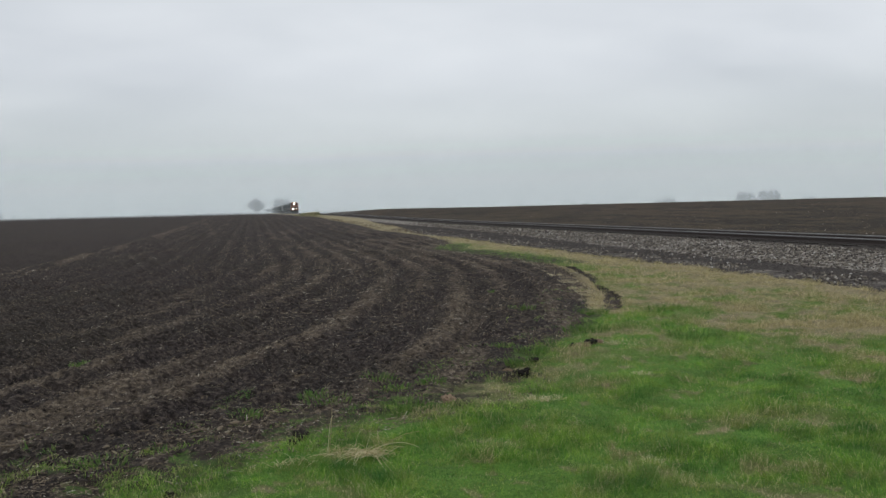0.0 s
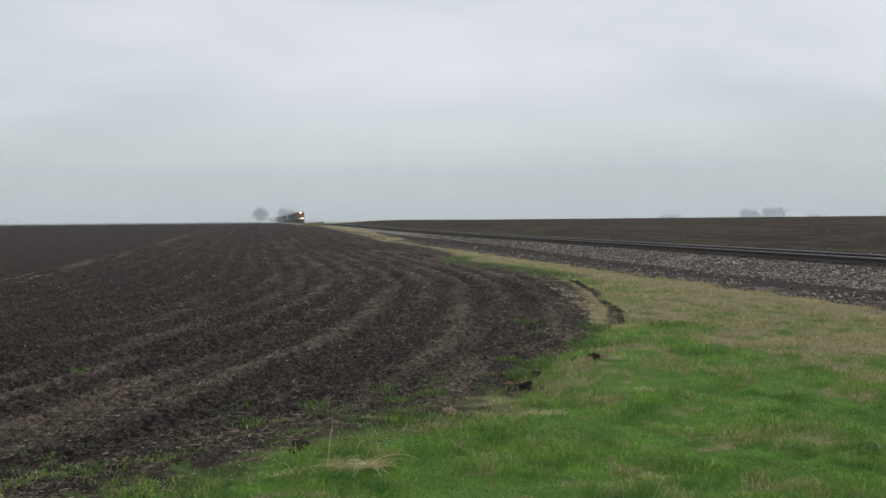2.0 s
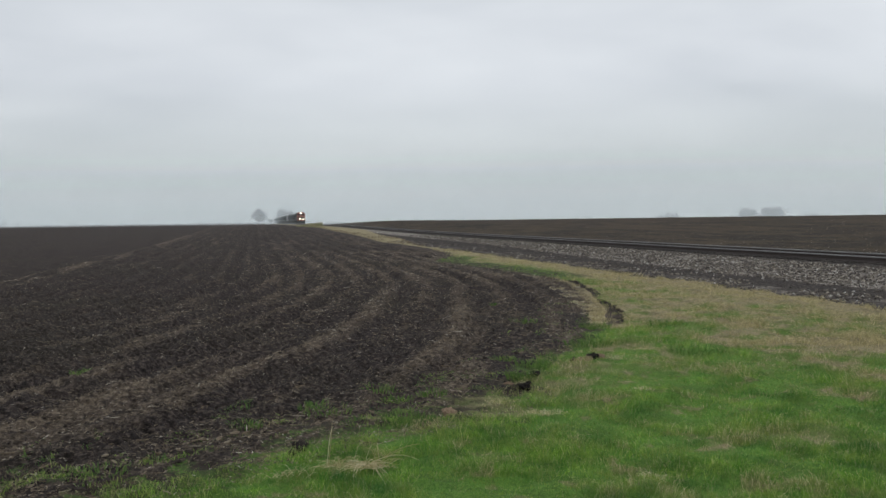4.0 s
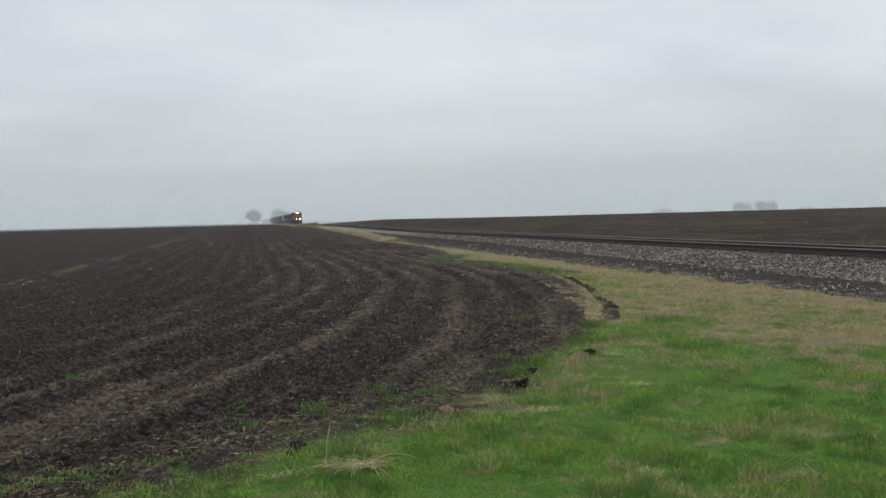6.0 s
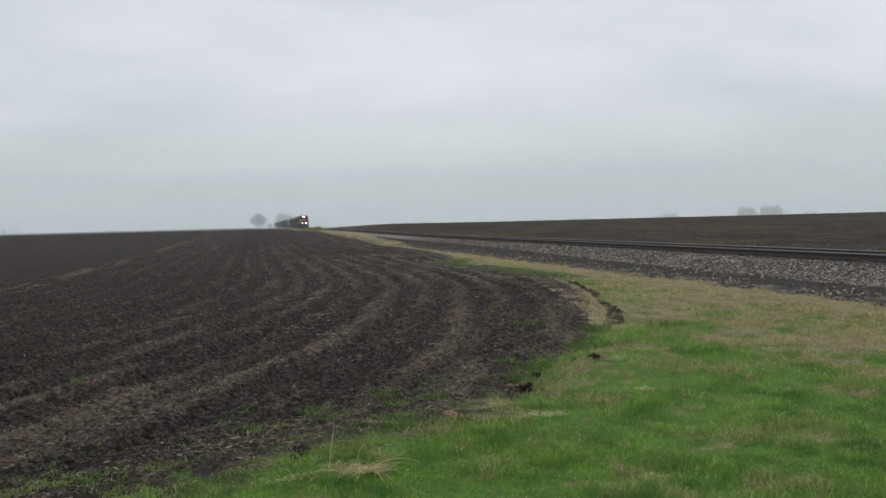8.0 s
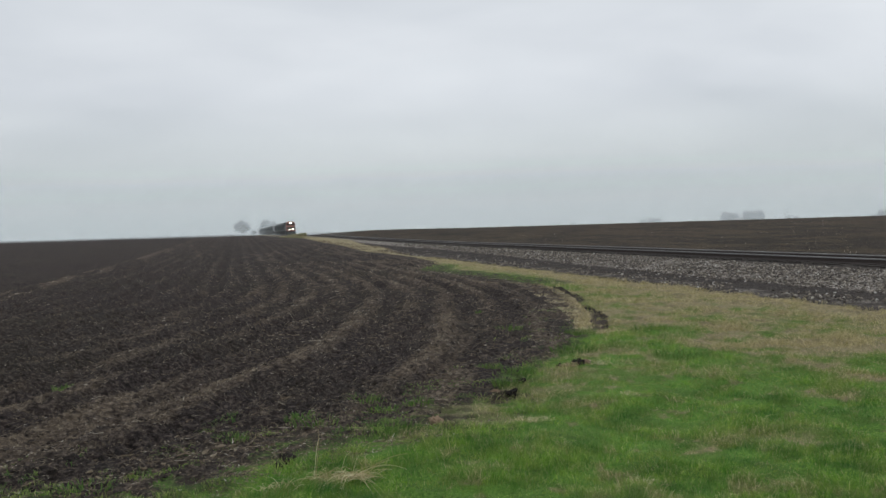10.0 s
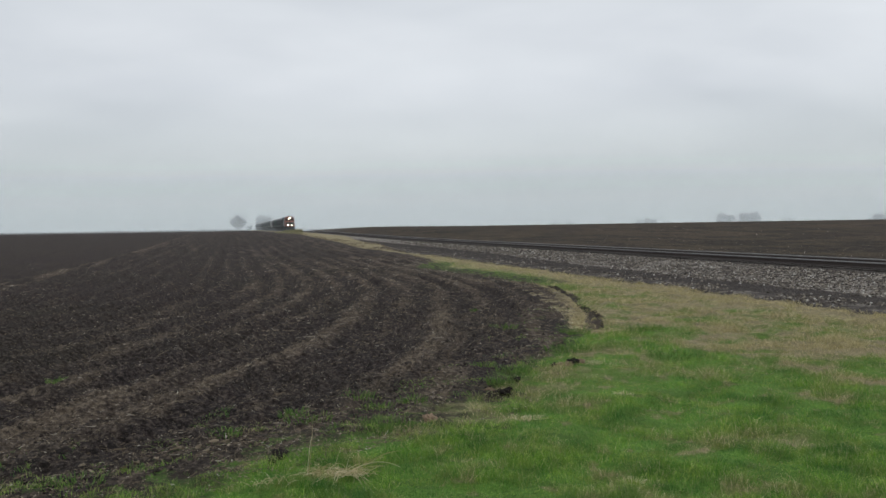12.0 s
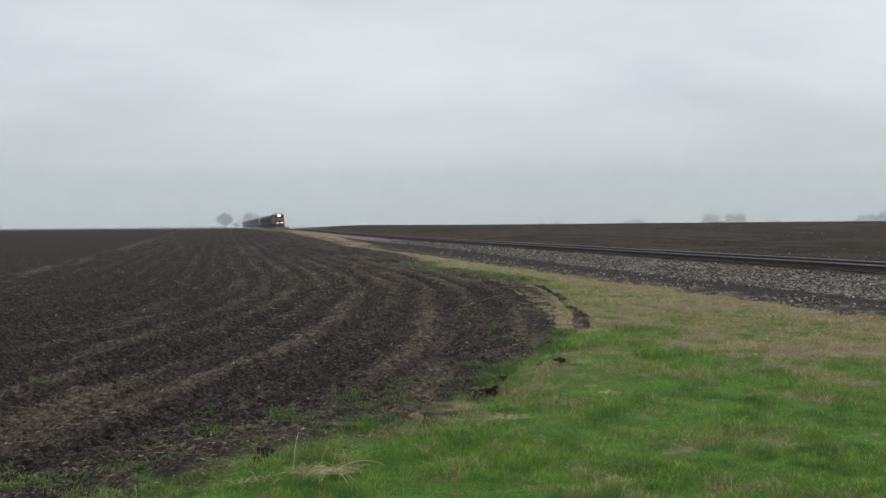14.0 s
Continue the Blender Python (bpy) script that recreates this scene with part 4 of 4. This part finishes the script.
def build_residue():
    x, y = strewn(3200000, -22, 5, 3.6, 44, 1.3)
    d = edge_distance(x, y)
    across, way = row_place(x, y)
    row = field_relief(x, y, np.maximum(d, 0))[1]
    patch = fbm(x, y, 0.7, 4, 111)
    want = np.maximum(0.8 * residue_cover(d, across, way, row, to_sv(x, y)[0]), (0.30 + 0.90 * row) * (0.13 - 0.10 * smooth(5, 12, across) + 0.20 * smooth(4.5, 2, d) * smooth(9.5, 7.5, y) + 0.24 * smooth(9, 13, y) * smooth(8, 4, d)))
    want = np.maximum(want, 0.8 * smooth(1.3, 0.2, d) * smooth(0.4, 0.6, patch))
    keep = (d > -0.15 - 0.55 * smooth(9, 7, y)) & (RNG.random(len(x)) < want)
    x, y, d = x[keep][:130000], y[keep][:130000], d[keep][:130000]
    n = len(x)
    far = np.clip(y / 8, 1, 3.0)
    ln = RNG.uniform(0.004, 0.015, n) * (1 + RNG.uniform(1, 4, n) * (RNG.random(n) < 0.06)) * far ** 0.9
    w = RNG.uniform(0.0010, 0.0034, n) * far ** 0.6
    a, tilt = RNG.uniform(0, 2 * np.pi, n), RNG.normal(0, 0.22, n)
    ux, uy, uz = np.cos(a) * np.cos(tilt), np.sin(a) * np.cos(tilt), np.sin(tilt)
    px, py = -np.sin(a), np.cos(a)
    c = np.stack([x, y, np.where(d > 0, soil_height(x, y, d), turf_height(x, y)) + 0.010], -1)
    U, Pp, Zz = np.stack([ux, uy, uz], -1) * ln[:, None], np.stack([px, py, 0 * px], -1) * w[:, None], np.array([0, 0, 1.0]) * (w * 0.8)[:, None]
    co = np.stack([c - U - Pp, c + U - Pp, c - U + Zz, c + U + Zz, c - U + Pp, c + U + Pp], 1)
    f = np.array([(0, 1, 3), (0, 3, 2), (2, 3, 5), (2, 5, 4)])
    tri = (np.arange(n)[:, None, None] * 6 + f).reshape(-1, 3)
    tagged(new("crop_residue", mesh_from("crop_residue", co.reshape(-1, 3), tri, M_STRAW)), "chopped pale corn stalks lying over the soil", "crop residue", kind="stuff")


build_residue()


def build_far_stubble():
    """Old stalks standing and lying over the field beyond the line."""
    n = 22000
    s, v = RNG.uniform(0, 110, n), 23 + 75 * RNG.random(n) ** 1.5
    keep = RNG.random(n) < smooth(0.36, 0.60, fbm(s * 0.15, v, 0.8, 4, 151))
    s, v = s[keep], v[keep]
    x, y = to_xy(s, v)
    z = ground_z(x, y) + 0.10 * (fbm(x, y, 1.4, 3, 81) - 0.5) + 0.02 * np.cos(2 * np.pi * v / 0.76)
    far = np.clip(v / 30, 1, 2)
    co, tri = blades(x, y, z, RNG.uniform(0.03, 0.08, len(x)), RNG.uniform(0.01, 0.025, len(x)) * far, RNG.uniform(0.3, 2.0, len(x)))
    tagged(new("corn_stubble", mesh_from("corn_stubble", co, tri, M_STRAW)), "broken brown corn stubble on the far field", "stubble", kind="stuff")


build_far_stubble()


def bed_height(s, v):
    x, y = to_xy(s, v)
    return x, y, ground_z(x, y) + 0.05 * (fbm(x, y, 5.0, 3, 61) - 0.5) + 0.04 * (fbm(x, y, 1.0, 2, 64) - 0.5)


def build_stones():
    n = 150000
    s = 4 + 80 * RNG.random(n) ** 1.5
    v = RNG.uniform(11.8, 16.3, n)
    keep = RNG.random(n) < (0.25 + smooth(0.35, 0.6, fbm(s, v, 1.6, 3, 141))) * smooth(toe_v(s) - 0.35, toe_v(s) + 0.7, v) * smooth(16.3, 15.5, v) * smooth(84, 45, s)
    s, v = s[keep][:62000], v[keep][:62000]
    x, y, z = bed_height(s, v)
    r = (0.010 + 0.030 * RNG.random(len(x)) ** 2.2) * np.clip(s / 30, 1, 1.5)
    co, tri = lumps(x, y, z + 0.3 * r, r, 0.6)
    tagged(new("ballast_stones", mesh_from("ballast_stones", co, tri, M_STONE)), "loose pale limestone ballast on the railway bank", "gravel", kind="stuff")
    n = 26000
    s, v = 4 + 60 * RNG.random(n) ** 1.4, RNG.uniform(10.25, 12.6, n)
    x, y, z = bed_height(s, v)
    keep = RNG.random(n) < (0.75 * smooth(10.3, 10.6, v) * smooth(11.9, 11.2, v) + 0.15) * smooth(0.40, 0.62, fbm(x, y, 0.9, 3, 121))
    x, y, z = x[keep], y[keep], z[keep]
    r = 0.012 + 0.03 * RNG.random(len(x)) ** 2
    co, tri = lumps(x, y, z + 0.3 * r, r, 0.7)
    tagged(new("lane_gravel", mesh_from("lane_gravel", co, tri, M_STONE)), "scattered pale stones on the dark gravel lane", "gravel", kind="stuff")


build_stones()


def tuft(name, label, category, x, y, material, n, h, w, spread, lean, group="", dry=None, on_soil=False):
    """One plant: a bunch of blades from one root."""
    a, rr = RNG.uniform(0, 2 * np.pi, n), spread * np.sqrt(RNG.random(n))
    hh = h * RNG.uniform(0.5, 1.2, n) * (1 - 0.65 * (rr / spread) ** 1.5 * (h > 0.2))
    co, tri = blades(rr * np.cos(a), rr * np.sin(a), np.zeros(n), hh, w * RNG.uniform(0.6, 1.3, n), lean * RNG.uniform(0.4, 1.3, n), a + RNG.normal(0, 0.5, n))
    me = mesh_from(name, co, tri, material)
    if dry is not None:
        layer(me, "dry", np.full(len(co), dry))
    q = (np.array([x]), np.array([y]))
    z = soil_height(*q, edge_distance(*q))[0] if on_soil else turf_height(*q)[0]
    ob = new(name, me)
    ob.location = (x, y, float(z))
    return tagged(ob, label, category, group)


def build_plants():
    # green seedlings that came up in the worked soil
    for x, y, h, sp in ((-3.85, 9.05, 0.09, 0.12), (-0.55, 7.75, 0.13, 0.16), (-0.35, 7.45, 0.10, 0.14), (-1.05, 7.15, 0.10, 0.15), (-0.05, 7.6, 0.09, 0.15),
                        (-1.5, 6.5, 0.09, 0.13), (1.35, 12.9, 0.13, 0.22), (0.75, 9.4, 0.09, 0.15), (-2.15, 5.35, 0.10, 0.16), (0.3, 8.4, 0.08, 0.13), (1.2, 15.5, 0.1, 0.2), (-0.9, 6.9, 0.11, 0.2)):
        tuft("weed", "small bright green weed growing in ploughed soil", "weed", x, y, M_WEED, 90, h * 0.6, 0.008, sp, 1.1, "weeds in the field", on_soil=True)
    # darker, taller tussocks along the edge of the lawn
    for x, y, h, sp in ((0.85, 8.4, 0.16, 0.14), (1.05, 9.0, 0.12, 0.2), (2.3, 12.2, 0.15, 0.25), (-0.25, 6.6, 0.13, 0.22), (1.9, 10.4, 0.12, 0.3), (3.1, 9.8, 0.12, 0.35), (3.4, 12.3, 0.14, 0.3)):
        tuft("grass_tussock", "dark green grass tussock at the edge of the field", "grass", x, y, M_WEED, 220, h * 0.7, 0.006, sp, 0.8, "tussocks")
    # dead clumps in the lawn
    for x, y, h, sp in ((1.32, 5.11, 0.07, 0.07), (0.82, 6.76, 0.06, 0.10), (0.98, 6.85, 0.06, 0.09), (1.95, 9.6, 0.10, 0.18), (2.15, 9.4, 0.09, 0.2), (1.9, 7.6, 0.06, 0.08), *((2.46 + 0.075 * i - 0.0042 * i * i + 0.05 * math.sin(i * 2.3), 12.6 + 0.62 * i, 0.12, 0.13) for i in range(13))):
        tuft("dry_grass_clump", "flattened straw-coloured clump of dead grass in the lawn", "grass", x, y, M_DEAD, 110, h * 0.5, 0.004, sp, 2.2, "dead clumps")
    # rank weeds and brush on the crest by the line
    for s, v, h, sp in ((206, 15.7, 2.0, 0.8), (196, 12.6, 0.8, 2.2), (203, 14.0, 1.3, 1.8), (212, 15.4, 1.5, 1.7), (208, 12.4, 0.9, 2.4), (222, 14.6, 1.4, 2.0), (186, 13.2, 0.7, 2.4), (232, 15.2, 1.3, 2.2), (176, 12.8, 0.4, 2.0), (164, 13.4, 0.35, 2.0), (218, 12.6, 0.7, 2.2)):
        x, y = to_xy(s, v)
        tuft("roadside_weeds", "rank green and brown weeds beside the railway bank", "weeds", x, y, M_RANK, 300, h * 0.7, 0.035, sp, 0.8, "weeds by the track")


build_plants()

def stalk_mesh(name, stalks, seed):
    """Thin three-sided stalks; each is (x, y, heading, length, rise, droop, radius)."""
    rng = random.Random(seed)
    vs, fs = [], []
    for bx, by, a, ln, rise, droop, w in stalks:
        k, kink = len(vs), rng.gauss(0, 0.25)
        for j in range(8):
            t = j / 7
            x, y = bx + math.cos(a + kink * t) * ln * t, by + math.sin(a + kink * t) * ln * t
            z = 0.012 + rise * math.sin(math.pi * t * droop)
            for q in range(3):
                u, r = 2 * math.pi * q / 3, 1.5 * w * (1 - 0.6 * t)
                vs.append((x - math.sin(a) * r * math.cos(u), y + math.cos(a) * r * math.cos(u), z + r * math.sin(u)))
            if j:
                for q in range(3):
                    fs.append((k + (j - 1) * 3 + q, k + (j - 1) * 3 + (q + 1) % 3, k + j * 3 + (q + 1) % 3, k + j * 3 + q))
    return mesh_from(name, np.array(vs), np.array(fs), M_DEAD)


def build_fallen_stalks():
    """A dead tussock whose long pale stalks have bent over and fanned out."""
    rng = random.Random(31)
    mat = [(rng.uniform(-0.20, 0.17), rng.gauss(0, 0.035), rng.choice((0.15, 3.3)) + rng.gauss(0, 0.55), rng.uniform(0.05, 0.16), rng.uniform(0.01, 0.05), rng.uniform(0.6, 1.0), rng.uniform(0.0010, 0.0019)) for i in range(120)]
    fan = [(rng.uniform(-0.06, 0.10), rng.gauss(0, 0.02), -1.57 + rng.gauss(0, 0.30), rng.uniform(0.22, 0.50), rng.uniform(0.03, 0.06), 0.95, rng.uniform(0.0013, 0.0021)) for i in range(13)]
    long_ones = [(0.05, 0.02, 0.52, 0.40, 0.085, 0.62, 0.0024), (0.02, 0.0, 0.45, 0.36, 0.07, 0.75, 0.0022), (0.08, 0.01, 0.38, 0.30, 0.06, 0.8, 0.0020), (-0.21, 0.0, 1.1, 0.12, 0.30, 0.5, 0.0019), (-0.22, 0.02, 1.3, 0.10, 0.24, 0.55, 0.0016),
                 (-0.05, 0.02, 0.9, 0.06, 0.14, 0.5, 0.0015), (0.12, 0.0, 1.9, 0.05, 0.15, 0.5, 0.0016), (0.02, 0.0, 0.7, 0.08, 0.13, 0.5, 0.0015), (-0.20, 0.0, -2.3, 0.30, 0.04, 0.9, 0.0018), (-0.21, -0.02, -2.0, 0.26, 0.05, 0.9, 0.0016)]
    small = [(rng.gauss(0, 0.06), rng.gauss(0, 0.03), rng.uniform(0, 6.28), rng.uniform(0.04, 0.13), rng.uniform(0.02, 0.06), rng.uniform(0.5, 0.9), 0.0013) for i in range(26)]
    for cx, cy, stalks, words in ((-0.50, 5.36, mat + fan + long_ones, "dead grass tussock with long pale bent stalks"), (-0.93, 5.04, small, "small dead grass tussock with a few pale stalks")):
        ob = new("dead_grass_tussock", stalk_mesh("dead_grass_tussock", stalks, 5))
        ob.location = (cx, cy, float(turf_height(np.array([cx]), np.array([cy]))[0]) + 0.02)
        tagged(ob, words, "grass")


build_fallen_stalks()


def build_husks():
    """Torn, curled corn husks and leaves washed against the edge of the grass."""
    rng = random.Random(77)
    spots = [(-1.97, 5.61, 0.13), (-1.90, 5.66, 0.10), (-2.08, 5.55, 0.09), (-1.51, 6.20, 0.12), (-1.44, 6.28, 0.10), (-1.60, 6.12, 0.11), (-1.51, 5.98, 0.08), (-1.70, 6.02, 0.08), (-2.15, 5.50, 0.08), (-1.38, 6.10, 0.07), (-1.82, 5.82, 0.07), (-2.30, 5.75, 0.08), (-1.15, 6.32, 0.08), (-0.85, 6.6, 0.07), (-0.4, 6.95, 0.08), (-2.4, 6.1, 0.07), (0.2, 7.6, 0.07), (-1.9, 6.45, 0.06)]
    for i, (x, y, size) in enumerate(spots):
        size *= 0.65
        bm = bmesh.new()
        rows, curl, wide = [], rng.uniform(0.15, 0.5), rng.uniform(0.16, 0.30)
        for j in range(7):
            t = j / 6
            w = size * wide * (math.sin(math.pi * (0.12 + 0.80 * t)) + 0.1)
            cx, cz = size * (t - 0.5), size * curl * (t - 0.4) ** 2 + 0.008
            rows.append([bm.verts.new((cx, e * w + rng.gauss(0, 0.04) * size, cz + abs(e) * w * 0.7 + rng.gauss(0, 0.03) * size)) for e in (-1, -0.5, 0, 0.5, 1)])
        for a, b in zip(rows, rows[1:]):
            for e in range(4):
                bm.faces.new((a[e], a[e + 1], b[e + 1], b[e]))
        bmesh.ops.solidify(bm, geom=bm.faces[:], thickness=0.0015)
        ob = part("corn_husk", bm, M_HUSK, None, "", True)
        q = (np.array([x]), np.array([y]))
        dd = edge_distance(*q)
        z = float(soil_height(*q, dd)[0]) if dd[0] > 0 else float(turf_height(*q)[0])
        ob.matrix_basis = pose(x, y, z + 0.008, rng.uniform(-15, 15), rng.uniform(-12, 12), rng.uniform(0, 360))
        tagged(ob, "torn pale brown corn husk lying by the grass", "corn husk", "corn husks")


build_husks()


def build_big_clods():
    """Turned-up lumps of earth at the edge of the lawn."""
    for i, (x, y, r, tan) in enumerate(((0.84, 7.90, 0.046, 0), (0.88, 8.02, 0.030, 0), (0.79, 7.99, 0.022, 0), (1.0, 8.5, 0.045, 0), (-0.97, 5.87, 0.042, 0), (-0.95, 5.78, 0.030, 0), (-1.0, 5.66, 0.028, 0), (1.60, 9.25, 0.045, 1), (1.68, 9.18, 0.038, 1), (1.55, 9.36, 0.040, 0),
                                        (1.80, 9.52, 0.06, 0), (1.74, 9.42, 0.05, 0), (1.88, 9.58, 0.05, 1), (0.09, 6.86, 0.045, 1), (0.13, 6.83, 0.030, 1), (0.69, 8.03, 0.035, 1), (-1.55, 4.75, 0.03, 0))):
        rng = random.Random(i)
        bm = bmesh.new()
        bmesh.ops.create_icosphere(bm, subdivisions=3, radius=1.0)
        for q in bm.verts:
            k = 1 + 0.45 * noise.noise(q.co * 1.6 + Vector((i * 7.1, 0, 0))) + 0.32 * noise.noise(q.co * 4.5 + Vector((0, i * 3.3, 0)))
            q.co = Vector((q.co.x * 1.25, q.co.y, q.co.z * rng.uniform(0.65, 0.95))) * k * r
        ob = part("earth_clod", bm, M_TAN_CLOD if tan else M_EARTH)
        z = float(turf_height(np.array([x]), np.array([y]))[0])
        ob.matrix_basis = pose(x, y, z + 0.35 * r, 0, 0, i * 47)
        tagged(ob, "tan clod of dried roots and earth in the grass" if tan else "dark crumbly lump of earth beside the grass", "soil clod", "earth clods")


build_big_clods()


def build_corn_stalks():
    """Broken lengths of old corn stalk with a joint and a torn leaf."""
    for i, (x, y, ln) in enumerate(((-2.07, 7.33, 0.10), (-2.2, 6.2, 0.14), (-1.75, 6.05, 0.17), (-2.6, 5.5, 0.15), (0.85, 13.0, 0.24), (0.95, 12.6, 0.16), (0.1, 9.3, 0.16),
                                    (0.25, 9.0, 0.12), (-0.3, 8.6, 0.18), (-3.0, 5.8, 0.13), (-0.55, 6.95, 0.15), (1.2, 11.5, 0.17), (-1.3, 7.9, 0.14), (0.6, 10.2, 0.18))):
        rng = random.Random(100 + i)
        q = (np.array([x]), np.array([y]))
        z = float(soil_height(*q, edge_distance(*q))[0])
        o = thing("corn_stalk", "pale broken corn stalk lying on the soil", "corn stalk", pose(x, y, z + 0.014, rng.uniform(-6, 6), rng.uniform(-8, 8), rng.uniform(0, 360)), "corn stalks")
        bm = bmesh.new()
        ln *= 0.7
        add_cyl(bm, (-ln / 2, 0, 0), (0.02, 0, 0), 0.006, 0.0055, 8)
        add_cyl(bm, (0.015, 0, 0), (0.028, 0, 0), 0.0075, 0.0075, 8)
        add_cyl(bm, (0.02, 0, 0), (ln / 2, 0, 0.004), 0.0055, 0.004, 8)
        part("stem", bm, M_STRAW, o)
        bm = bmesh.new()
        rows = []
        for j in range(6):
            t = j / 5
            w = 0.011 * (1 - t) + 0.002
            c = Vector((0.02 + 0.09 * t, 0.05 * t + 0.02 * math.sin(3 * t), 0.012 + 0.018 * math.sin(math.pi * t)))
            rows.append([bm.verts.new(c + Vector((0, e * w, abs(e) * 0.004))) for e in (-1, 0, 1)])
        for a, b in zip(rows, rows[1:]):
            for e in (0, 1):
                bm.faces.new((a[e], a[e + 1], b[e + 1], b[e]))
        part("leaf", bm, M_STRAW, o, "torn dry leaf")


build_corn_stalks()


# ---- movement ----
def motions():
    for ob, back in TRAIN:
        walk(ob, [(t, vehicle_pose(back, t)) for t in (0.0, 3.5, 7.0, 10.5, 14.0)])


motions()
